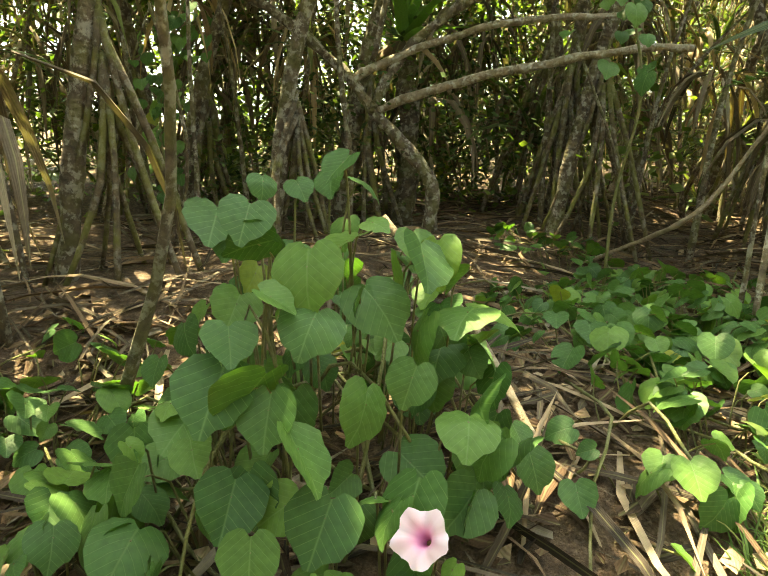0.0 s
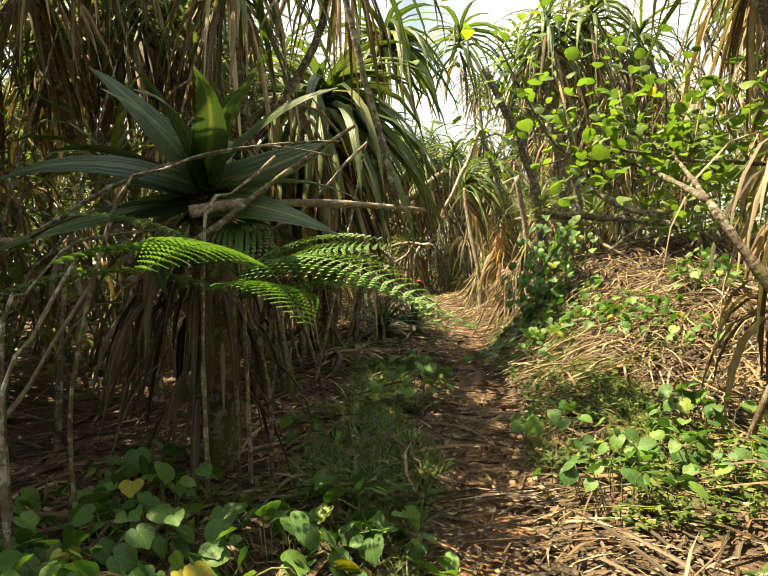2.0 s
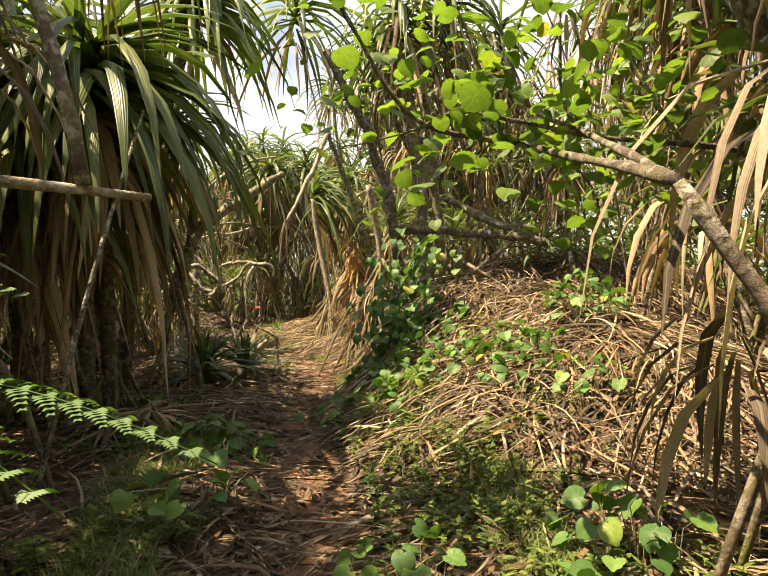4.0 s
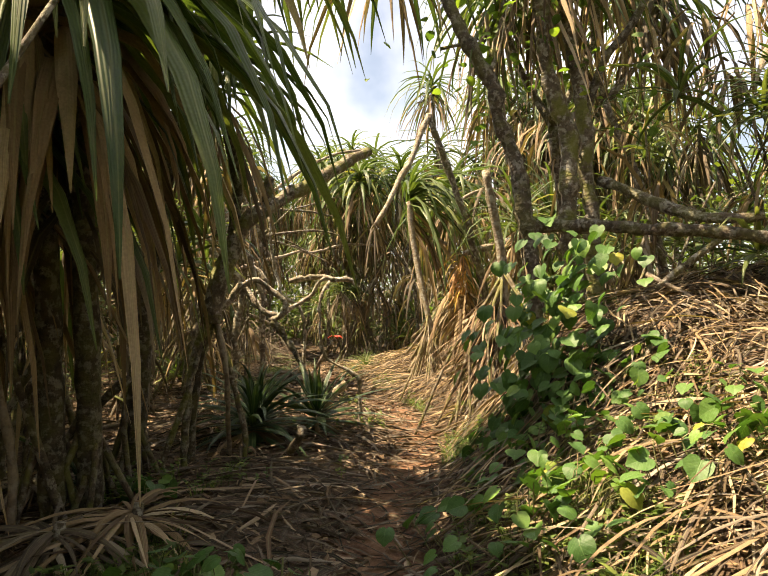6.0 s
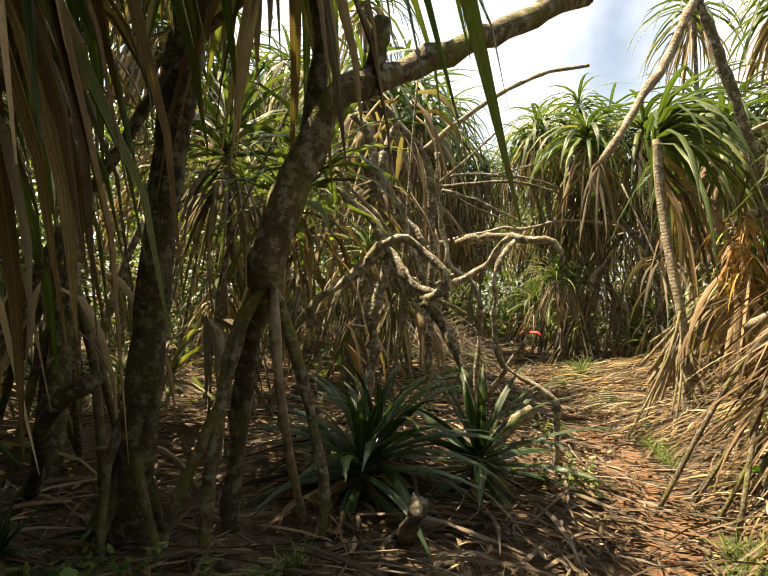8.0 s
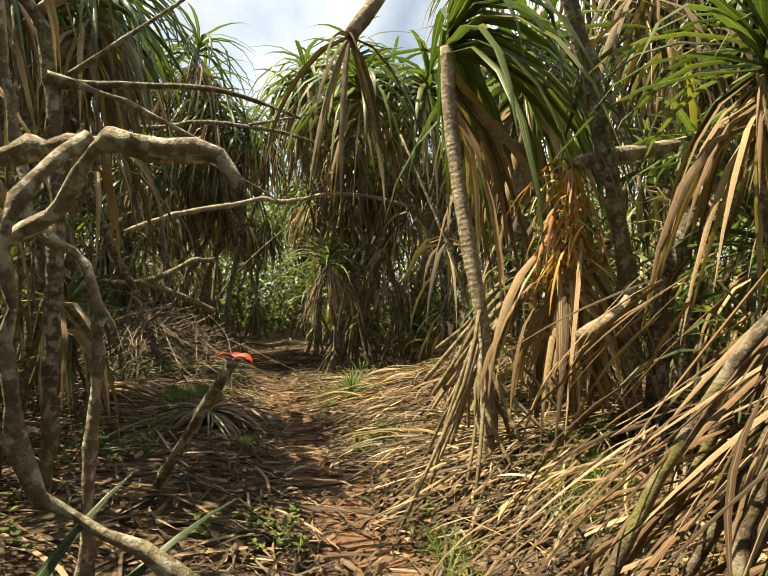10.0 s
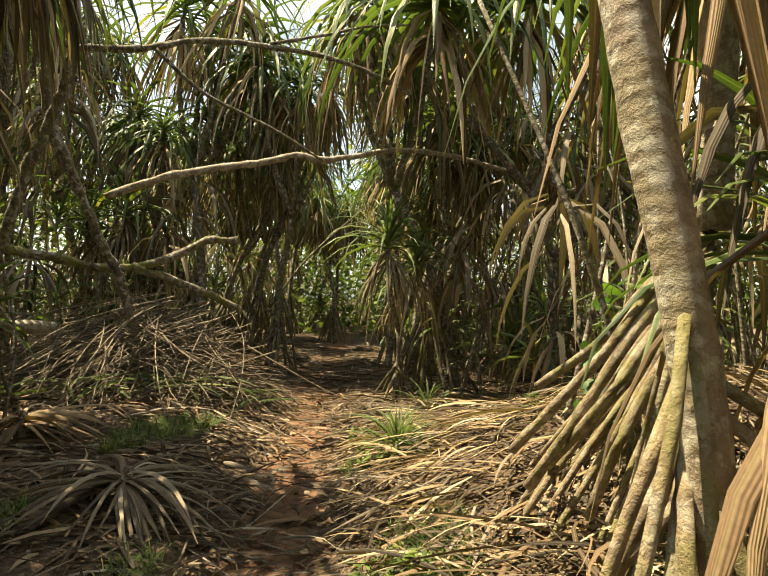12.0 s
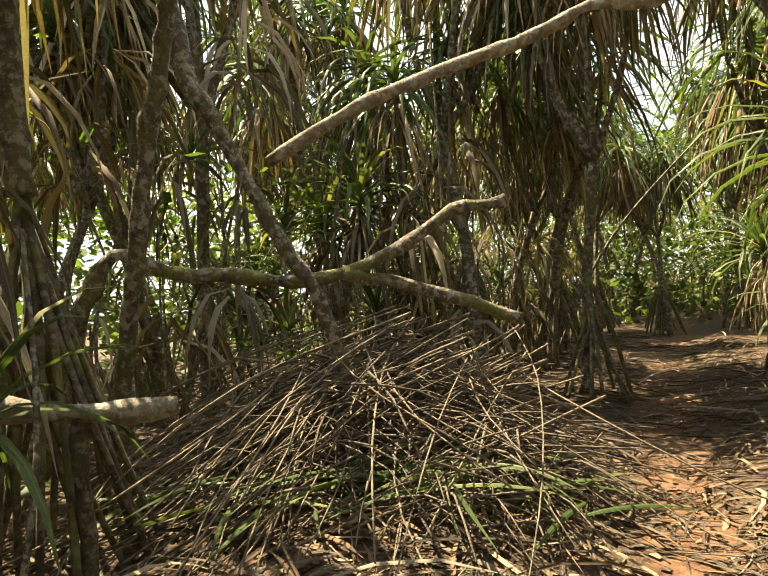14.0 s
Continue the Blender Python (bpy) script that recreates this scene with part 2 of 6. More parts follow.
class Acc:
    """Gathers vertices, faces and leaf coordinates for one mesh."""

    def __init__(self):
        self.v, self.f, self.uv = [], [], []

    def add(self, v, f, uv):
        k = len(self.v)
        self.v.extend(v.tolist() if isinstance(v, np.ndarray) else map(tuple, v))
        self.f.extend(tuple(i + k for i in face) for face in f)
        self.uv.extend(uv.tolist() if isinstance(uv, np.ndarray) else map(tuple, uv))

    def mesh(self, name, mat, smooth=True):
        me = bpy.data.meshes.new(name)
        me.from_pydata(self.v, [], self.f)
        me.materials.append(mat)
        lay = me.uv_layers.new(name="uv")
        idx = np.empty(len(me.loops), dtype=np.int32)
        me.loops.foreach_get("vertex_index", idx)
        lay.data.foreach_set("uv", np.array(self.uv, dtype=np.float32)[idx].ravel())
        if smooth:
            me.polygons.foreach_set("use_smooth", np.ones(len(me.polygons), dtype=bool))
        me.update()
        return me


def part(name, me, parent, label=""):
    ob = new(name, me)
    ob.parent = parent
    if label:
        tagged(ob, label)
    return ob


def thing(name, label, category, at=(0, 0, 0), group="", kind=""):
    ob = new(name)
    ob.location = at
    ob.empty_display_size = 0.2
    return tagged(ob, label, category, group, kind)


def strap(acc, at, az, e0, e1, length, width, n=6, fold=0.35, power=1.3, roll=0.0, blunt=0.5, wob=0.0):
    """A strap leaf that leaves its base at elevation e0 and bends to e1 at the tip (radians); folded along its midrib."""
    s = np.linspace(0, 1, n + 1)
    el = e0 + (e1 - e0) * s ** power
    a = az + wob * s
    d = np.stack([np.cos(a) * np.cos(el), np.sin(a) * np.cos(el), np.sin(el)], 1)
    p = np.array(at) + np.concatenate([[np.zeros(3)], np.cumsum((d[:-1] + d[1:]) / 2 * length / n, 0)])
    side = np.stack([-np.sin(a), np.cos(a), np.zeros_like(a)], 1)
    ce_, se_ = np.cos(el), np.sin(el)
    up = np.stack([-np.cos(a) * se_, -np.sin(a) * se_, ce_], 1)
    side2 = side * math.cos(roll) + up * math.sin(roll)
    up2 = up * math.cos(roll) - side * math.sin(roll)
    w = width / 2 * np.clip((1 - s) / blunt, 0.03, 1) ** 0.8 * np.clip(0.6 + s * 4, 0, 1)
    lft, rgt = p + side2 * w[:, None] - up2 * (w * fold)[:, None], p - side2 * w[:, None] - up2 * (w * fold)[:, None]
    v = np.concatenate([lft, p, rgt])
    m = n + 1
    f = []
    for k in range(n):
        f += [(k, k + 1, m + k + 1, m + k), (m + k, m + k + 1, 2 * m + k + 1, 2 * m + k)]
    u = np.concatenate([np.stack([s * length, np.full(m, y)], 1) for y in (0.5, 0.0, -0.5)])
    acc.add(v, f, u)


def spline(pts, step=0.15):
    """A smooth line through control points."""
    p = np.array(pts, float)
    if len(p) == 2:
        k = max(2, int(np.linalg.norm(p[1] - p[0]) / step))
        return p[0] + (p[1] - p[0]) * np.linspace(0, 1, k + 1)[:, None]
    q = np.concatenate([[2 * p[0] - p[1]], p, [2 * p[-1] - p[-2]]])
    out = []
    for k in range(1, len(q) - 2):
        c = max(2, int(np.linalg.norm(q[k + 1] - q[k]) / step))
        for t in np.linspace(0, 1, c, endpoint=False):
            out.append(0.5 * (2 * q[k] + (q[k + 1] - q[k - 1]) * t + (2 * q[k - 1] - 5 * q[k] + 4 * q[k + 1] - q[k + 2]) * t * t
                              + (3 * q[k] - q[k - 1] - 3 * q[k + 1] + q[k + 2]) * t ** 3))
    out.append(q[-2])
    return np.array(out)


def tube(acc, pts, r0, r1, sides=7, knob=0.12, step=0.15, seed=0, flat=1.0, wiggle=0.0):
    """A tapered, knobbly limb through control points, closed at both ends."""
    c = spline(pts, step)
    g = np.random.default_rng(seed + int(abs(c[0, 0] * 97 + c[-1, 1] * 31)))
    n = len(c)
    if wiggle:
        k = np.cumsum(g.normal(0, 1, (n, 3)), 0)
        k -= np.linspace(0, 1, n)[:, None] * k[-1]
        c = c + k * (wiggle * 0.3 * (r0 + r1) / 2)
    tan = np.gradient(c, axis=0)
    tan /= np.linalg.norm(tan, axis=1)[:, None] + 1e-9
    ref = np.array([0.31, 0.17, 0.93]) if abs(tan[0, 2]) < 0.8 else np.array([0.95, 0.2, 0.1])
    a = np.cross(tan, ref)
    a /= np.linalg.norm(a, axis=1)[:, None] + 1e-9
    b = np.cross(tan, a)
    s = np.linspace(0, 1, n)
    r = (r0 + (r1 - r0) * s) * (1 + knob * g.normal(0, 0.6, n))
    th = np.linspace(0, 2 * np.pi, sides, endpoint=False)
    v, uv = [], []
    run = np.concatenate([[0], np.cumsum(np.linalg.norm(np.diff(c, axis=0), axis=1))])
    for k in range(n):
        rr = r[k] * (1 + knob * 0.5 * g.normal(0, 0.6, sides))
        v.extend(c[k] + (a[k] * (np.cos(th) * rr)[:, None] + b[k] * (np.sin(th) * rr * flat)[:, None]))
        uv.extend((run[k], t / 6.28) for t in th)
    f = []
    for k in range(n - 1):
        for j in range(sides):
            j2 = (j + 1) % sides
            f.append((k * sides + j, k * sides + j2, (k + 1) * sides + j2, (k + 1) * sides + j))
    f += [tuple(range(sides))[::-1], tuple(range((n - 1) * sides, n * sides))]
    acc.add(v, f, uv)


def limb(name, pts, r0, r1, mat, parent=None, label="", **kw):
    acc = Acc()
    tube(acc, pts, r0, r1, **kw)
    ob = new(name, acc.mesh(name, mat))
    if parent:
        ob.parent = parent
        if label:
            tagged(ob, label)
    return ob


def heart_mesh(name, mat, size=1.0, notch=0.32, cup=0.12, fold=0.25, seed=0, point=1.0, curl=0.15):
    """A heart leaf, petiole joint at the origin, tip along +x."""
    g = np.random.default_rng(seed)
    k = 32
    th = np.linspace(-np.pi, np.pi, k, endpoint=False) + np.pi / k
    v, uv = [(0, 0, 0)], [(0, 0)]
    for ring in (0.5, 1.0):
        for t in th:
            a = abs(t)
            r = float(np.interp(a, (0.0, 0.25, 0.6, 1.1, 1.6, 2.1, 2.55, 2.85, 3.05, 3.15), (0.66, 0.63, 0.61, 0.60, 0.59, 0.57, 0.53, 0.45, notch, notch * 0.6)))
            r += 0.12 * point * math.exp(-(a / 0.16) ** 2)
            r *= ring * size * (1 + (0.02 * g.normal() if ring == 1 else 0))
            x, y = r * math.cos(t) + 0.0, r * math.sin(t)
            z = fold * abs(y) * 0.6 - cup * r * r / size - curl * max(0, x) ** 2 / size + 0.015 * g.normal() * size * ring
            v.append((x, y, z))
            uv.append((x / size, y / size))
    f = []
    for j in range(k):
        j2 = (j + 1) % k
        f += [(0, 1 + j, 1 + j2), (1 + j, 1 + k + j, 1 + k + j2, 1 + j2)]
    acc = Acc()
    acc.add(v, f, uv)
    return acc.mesh(name, mat)


def place_leaf(me, parent, at, az, tilt, roll, size, name="leaf"):
    ob = new(name, me)
    ob.parent = parent
    ob.matrix_local = Matrix.LocRotScale(at, Euler((roll, tilt, az)), (size, size, size))
    return ob


# ---- the lie of the land ----
TRAIL = np.array([(6.3, -12.0), (5.5, -8.2), (4.55, -5.2), (3.3, -2.4), (2.3, -0.4), (1.1, 1.3), (0.3, 2.9), (-0.6, 4.9), (-2.0, 6.5),
                  (-4.0, 8.2), (-6.0, 10.0), (-9.0, 12.6), (-14.0, 17.4), (-19.0, 22.5)])


def trail_at(x, y):
    """Distance from the middle of the trail, and the side: positive to the right of the way walked."""
    p = np.stack([np.asarray(x, float), np.asarray(y, float)], -1)[..., None, :]
    a, b = TRAIL[:-1], TRAIL[1:]
    d = b - a
    t = np.clip(((p - a) * d).sum(-1) / (d * d).sum(-1), 0, 1)
    off = p - (a + t[..., None] * d)
    dist = np.linalg.norm(off, axis=-1)
    k = dist.argmin(-1)
    cr = (d[..., 0] * off[..., 1] - d[..., 1] * off[..., 0])
    side = -np.sign(np.take_along_axis(cr, k[..., None], -1)[..., 0])
    return dist.min(-1), side


MOUNDS = [(1.4, 4.6, 1.3, 0.95), (4.4, 2.4, 1.9, 0.6), (2.8, 3.6, 1.6, 0.55), (-0.9, 8.4, 1.3, 0.55), (4.4, 6.6, 1.9, 1.5), (-3.2, 11.6, 1.6, 0.7), (2.4, 6.4, 1.5, 1.1), (-8.6, 9.6, 1.3, 0.3), (3.0, -6.6, 0.8, 0.12)]


def land(x, y):
    x, y = np.asarray(x, float), np.asarray(y, float)
    d, side = trail_at(x, y)
    out = np.clip((d - 0.45) / 2.5, 0, 1)
    z = 0.10 * np.clip((d - 0.25) / 0.5, 0, 1) + out * (0.10 * np.sin(x * 0.9 + 1.3) * np.cos(y * 0.8) + 0.06 * np.sin(x * 2.1 + y * 1.7))
    for mx, my, r, h in MOUNDS:
        z = z + h * np.exp(-((x - mx) ** 2 + (y - my) ** 2) / (r * r)) * np.clip((d - 0.4) / 0.8, 0, 1)
    return z


GX0, GY0, GSTEP = -36.0, -24.0, 0.1
_gx, _gy = np.meshgrid(np.arange(GX0, 20.0, GSTEP), np.arange(GY0, 38.0, GSTEP))
LAND_TABLE = land(_gx, _gy).tolist()
NEAR_TABLE = trail_at(_gx, _gy)[0].tolist()


def table_at(table, x, y):
    u, v = (x - GX0) / GSTEP, (y - GY0) / GSTEP
    i, j = min(max(int(u), 0), len(table[0]) - 2), min(max(int(v), 0), len(table) - 2)
    u, v = u - i, v - j
    a, b = table[j], table[j + 1]
    return (a[i] * (1 - u) + a[i + 1] * u) * (1 - v) + (b[i] * (1 - u) + b[i + 1] * u) * v


def land_z(x, y):
    return table_at(LAND_TABLE, x, y)


def off_trail(x, y):
    return table_at(NEAR_TABLE, x, y)


def ground():
    xs = np.concatenate([[-900, -300, -120, -60, -40], np.arange(-30, -10, 0.5), np.arange(-10, 9, 0.14), np.arange(9, 20, 0.8), [25, 40, 90, 300, 900]])
    ys = np.concatenate([[-900, -300, -90, -45, -30, -20, -15], np.arange(-11, 14, 0.14), np.arange(14, 32, 0.5), [36, 45, 60, 120, 300, 900]])
    gx, gy = np.meshgrid(xs, ys)
    d, _ = trail_at(gx, gy)
    z = land(gx, gy)
    near = (np.abs(gx) < 40) & (np.abs(gy) < 40)
    bumpy = np.array([noise.noise((px * 2.3, py * 2.3, 0.5)) * 0.03 + noise.noise((px * 7, py * 7, 3.0)) * 0.012 for px, py in zip(gx.ravel(), gy.ravel())]).reshape(gx.shape)
    z = np.where(near, z + bumpy * np.clip(0.35 + d, 0, 1), 0)
    nx = len(xs)
    v = np.stack([gx.ravel(), gy.ravel(), z.ravel()], 1)
    i = np.arange(len(ys) - 1)[:, None] * nx + np.arange(nx - 1)[None]
    f = np.stack([i, i + 1, i + nx + 1, i + nx], -1).reshape(-1, 4)
    me = bpy.data.meshes.new("ground")
    me.from_pydata(v.tolist(), [], f.tolist())
    me.materials.append(M_GROUND)
    me.attributes.new("trodden", "FLOAT", "POINT").data.foreach_set("value", np.clip(1.15 - d / 0.42, 0, 1).ravel().astype(np.float32))
    me.polygons.foreach_set("use_smooth", np.ones(len(me.polygons), dtype=bool))
    tagged(new("ground", me), "forest floor of dead leaves crossed by a trodden red earth trail", "ground", kind="structure")


ground()


# ---- screw pines ----
def blocked(origin, at, az, ln):
    """Whether a hanging leaf would brush a walker on the trail."""
    if origin is None or origin[2] + at[2] - ln * 0.75 > 2.3:
        return False
    x, y = origin[0] + at[0], origin[1] + at[1]
    return any(off_trail(x + r * math.cos(az), y + r * math.sin(az)) < 0.42 for r in (ln * 0.3, ln * 0.5))


def crown_into(green, dead, at, size=1.0, leaves=46, skirt=34, lean=(0, 0), droop=1.0, g=rng, origin=None, broad=0.72, arc=None):
    """A rosette: young leaves stand up, older ones arch over and hang; under it hangs a skirt of dead ones."""
    for k in range(leaves):
        q = k / leaves
        az = k * 2.399 + g.normal(0, 0.15)
        e0 = 1.35 - 1.3 * q + g.normal(0, 0.1)
        e1 = (0.5 - 2.2 * q ** 0.6) * droop + g.normal(0, 0.15) if droop < 1.5 else -1.45 + 0.9 * (q < 0.18) + g.normal(0, 0.06)
        ln = size * (0.9 + 0.55 * q ** 0.5) * g.uniform(0.8, 1.15)
        if blocked(origin, at, az, ln) or arc and math.cos(az - arc[0]) < arc[1]:
            continue
        o = np.array(at) + (lean[0] * (1 - q) * 0.1, lean[1] * (1 - q) * 0.1, size * 0.22 * (1 - q))
        strap(green, o, az, e0, max(e1, -1.53), ln, size * broad * g.uniform(0.06, 0.085), n=5, fold=0.45, power=0.6 if droop > 1.2 else 1.4, roll=g.normal(0, 0.25), wob=g.normal(0, 0.2))
    for k in range(skirt):
        az = g.uniform(0, 6.283)
        ln = size * g.uniform(0.7, 1.5)
        if blocked(origin, at, az, ln) or arc and math.cos(az - arc[0]) < arc[1]:
            continue
        o = np.array(at) + (0.04 * math.cos(az), 0.04 * math.sin(az), -size * g.uniform(0, 0.3))
        strap(dead, o, az, g.uniform(-0.9, 0.1), g.uniform(-1.56, -1.4), ln, size * broad * g.uniform(0.04, 0.07), n=4, fold=0.6, power=0.45, roll=g.normal(0, 0.5), wob=g.normal(0, 0.5))


def prop_roots(tree, top, spread, count, r=0.03, g=rng, base_z=None, mat=None, az0=0.0, az1=6.283):
    for k in range(count):
        az = az0 + (az1 - az0) * (k + g.uniform(0.1, 0.9)) / count
        h = top[2] * g.uniform(0.55, 1.0)
        out = spread * g.uniform(0.6, 1.1) * h / top[2]
        x, y = top[0] + out * math.cos(az), top[1] + out * math.sin(az)
        z = (base_z(x + tree.location.x, y + tree.location.y) - tree.location.z if base_z else 0.0) - 0.06
        limb("prop_root", [(top[0], top[1], h), (top[0] + out * 0.45 * math.cos(az + g.normal(0, 0.35)), top[1] + out * 0.45 * math.sin(az + g.normal(0, 0.35)), h * g.uniform(0.48, 0.64) + z * 0.4), (x, y, z)],
             r * g.uniform(0.8, 1.2), r * g.uniform(0.6, 0.9), mat or M_ROOT, tree, sides=6, step=0.3, knob=0.06)


def screw_pine(at, height, arms, seed, size=1.0, roots=9, spread=0.6, droop=1.0, leaves=46, skirt=34, trunk_mat=None, label="", r=0.075, lean=0.25, litter=10):
    """One tree: leaning trunk, forked arms each ending in a crown, prop roots."""
    g = np.random.default_rng(seed)
    tree = thing("screw_pine", label or "screw pine with drooping strap leaves and grey dead leaf skirts", "tree", at, "screw pines of the grove")
    az = g.uniform(0, 6.283)
    fork = height * g.uniform(0.45, 0.6)
    fx, fy = lean * fork * math.cos(az), lean * fork * math.sin(az)
    limb("trunk", [(0, 0, -0.1), (fx * 0.3 + 0.05, fy * 0.3, fork * 0.5), (fx, fy, fork)], r, r * 0.75, trunk_mat or M_BARK, tree, sides=8, step=0.25)
    for k in range(arms):
        aa = az + k * 6.283 / arms + g.normal(0, 0.3)
        out = g.uniform(0.35, 0.75) * (0.25 + 0.2 * height) if arms > 1 else 0.1
        top = (fx + out * math.cos(aa), fy + out * math.sin(aa), height * g.uniform(0.82, 1.12))
        mid = (fx + out * 0.7 * math.cos(aa), fy + out * 0.7 * math.sin(aa), (fork + top[2]) / 2 - 0.1)
        limb("branch", [(fx, fy, fork - 0.05), mid, top], r * 0.62, r * 0.45, trunk_mat or M_BARK, tree, sides=7, step=0.25)
        gr, de = Acc(), Acc()
        crown_into(gr, de, top, size * g.uniform(0.85, 1.1), leaves, skirt, droop=droop, g=g)
        part("crown", gr.mesh("crown", M_GREEN), tree)
        part("dead_skirt", de.mesh("dead_skirt", M_DEAD if g.uniform() < 0.6 else M_GREYDEAD), tree, "hanging dry brown leaves")
    if roots:
        prop_roots(tree, (fx * 0.4, fy * 0.4, fork * 0.55), spread, roots, 0.028, g)
    return tree


def grove():
    """Kinds of tree built once and set out over the grove, clear of the trail."""
    kinds = [screw_pine((0, 0, 0), h, a, s, z, r, sp, dr, lv, sk) for h, a, s, z, r, sp, dr, lv, sk in (
        (5.6, 4, 11, 1.35, 9, 0.7, 1.6, 36, 32), (4.4, 3, 12, 1.25, 8, 0.6, 1.6, 38, 32), (6.4, 4, 13, 1.4, 9, 0.8, 1.6, 36, 34),
        (2.6, 2, 14, 1.1, 8, 0.5, 1.0, 44, 36), (5.0, 5, 15, 1.2, 10, 0.7, 1.6, 34, 32), (1.5, 1, 16, 1.05, 5, 0.35, 1.0, 44, 26))]
    used = []
    clear = [(1.6, 4.3, 1.6), (3.4, 1.8, 2.6), (-2.0, 4.2, 2.0), (-8.4, 9.8, 2.6), (-5.6, 8.0, 1.2), (2.6, -6.0, 2.6), (2.5, -4.2, 2.4), (-4.0, 5.4, 1.7), (-2.6, 5.8, 1.2), (0.3, -5.9, 2.0), (-1.6, -5.6, 1.2), (-1.2, 2.6, 1.9), (-1.9, 7.4, 1.2), (0.6, 0.2, 1.5), (-4.4, 9.5, 0.8)]
    g = np.random.default_rng(21)
    first = {}
    tries = 0
    while len(used) < 152 and tries < 9000:
        tries += 1
        x, y = g.uniform(-27, 13), g.uniform(-15, 30)
        d, side = trail_at(x, y)
        far = min(math.hypot(x - px, y - py) for px, py in TRAIL[1:-2])
        if d < 1.7 or far > 12 or any(math.hypot(x - a, y - b) < r for a, b, r in clear):
            continue
        if any(math.hypot(x - a, y - b) < (1.25 if d < 6 else 1.7) for a, b in used):
            continue
        used.append((x, y))
        k = int(g.choice([0, 1, 2, 3, 4, 5], p=[0.2, 0.22, 0.16, 0.14, 0.2, 0.08]))
        s = g.uniform(0.85, 1.15)
        if d < 2.6:
            k = int(g.choice([1, 3, 4, 5]))
        m = Matrix.LocRotScale((x, y, land_z(x, y) - 0.05), Euler((g.normal(0, 0.05), g.normal(0, 0.05), g.uniform(0, 6.28))), (s, s, s))
        if math.hypot(x + 4.2, y - 10.6) < 1.4 or math.hypot(x + 5.0, y - 12.2) < 1.3:
            continue
        if k not in first:
            first[k] = kinds[k]
            kinds[k].matrix_basis = m
        else:
            copy_thing(kinds[k], m)
    # the dark stand behind the stick heap and round the trail's end, plus one added shade tree
    for x, y, k in ((-12.6, 11.8, 1), (-11.0, 13.2, 4), (-13.2, 13.4, 1), (-16.6, 16.9, 1), (-17.5, 20.5, 1), (-12.5, 18.6, 4), (-10.2, 15.6, 0), (-8.6, 14.4, 1), (-15.6, 21.2, 0), (-19.8, 21.0, 2), (-18.5, 24.5, 0),
                    # (-6.4, 7.5) is added out of view, to throw shade on the trail
                    (-6.4, 7.5, 2), (0.9, -8.6, 2), (-0.6, -7.4, 0), (0.2, -10.0, 4), (-7.4, 12.8, 3), (-21.5, 23.0, 4), (-14.6, 9.4, 3)):
        copy_thing(kinds[k], Matrix.LocRotScale((x, y, land_z(x, y) - 0.05), Euler((0, 0, g.uniform(0, 6.28))), (0.9, 0.9, 0.9)))
    # tall trees, crowns out of view, added to shade the clearing, and the stand that closes the trail's far end
    for x, y, k, s in ((-0.9, -4.7, 2, 1.0), (-2.0, -6.7, 0, 1.15), (-2.3, -3.9, 2, 1.1), (-2.9, -8.6, 2, 1.0),
                       (-17.6, 18.4, 1, 1.1), (-16.3, 19.6, 1, 0.9), (-14.6, 20.4, 1, 1.0), (-18.8, 19.6, 4, 1.0)):
        copy_thing(kinds[k], Matrix.LocRotScale((x, y, land_z(x, y) - 0.05), Euler((0, 0, g.uniform(0, 6.28))), (s, s, s)))
    for k, ob in enumerate(kinds):
        if k not in first:
            ob.location = (-20 - k, 3, 0)


grove()


# ---- litter on the ground ----
def litter(name, label, count, mat, g, region, near=0.3, length=(0.3, 1.0), width=(0.010, 0.032), keep=None, lift=0.03):
    acc = Acc()
    made = 0
    while made < count:
        n = 4000
        x, y = g.uniform(region[0], region[1], n), g.uniform(region[2], region[3], n)
        d, side = trail_at(x, y)
        ok = (d > near) & (d < 7)
        if keep is not None:
            ok &= keep(x, y, d, side)
        for px, py, dd in zip(x[ok], y[ok], d[ok]):
            if made >= count:
                break
            az, ln = g.uniform(0, 6.283), g.uniform(*length)
            ex, ey = px + ln * 0.6 * math.cos(az), py + ln * 0.6 * math.sin(az)
            z0, z1 = land_z(px, py), land_z(ex, ey)
            e = math.atan2(z1 - z0, ln * 0.6)
            strap(acc, (px, py, z0 + g.uniform(0.008, lift + 0.01)), az, e + g.uniform(0.0, 0.3), e - g.uniform(0.0, 0.35), ln, g.uniform(*width), n=3, fold=g.uniform(-0.5, 0.7),
                  roll=g.normal(0, 0.5), wob=g.normal(0, 0.5), blunt=0.4)
            made += 1
    tagged(new(name, acc.mesh(name, mat)), label, "leaf litter", kind="stuff")


LG = np.random.default_rng(5)
litter("leaf_litter", "dry brown strap leaves lying thick on the ground", 8000, M_LITTER, LG, (-16, 9, -10, 18), 0.42)
litter("old_leaf_litter", "grey rotting strap leaves strewn over the ground", 9000, M_OLDLITTER, LG, (-17, 9, -10, 19), 0.36)
litter("trail_litter", "thin dry leaf shreds scattered on the red earth trail", 1300, M_LITTER, LG, (-15, 7, -9, 18), 0.0, (0.12, 0.5), (0.01, 0.03), lambda x, y, d, s: d < 0.6, 0.008)

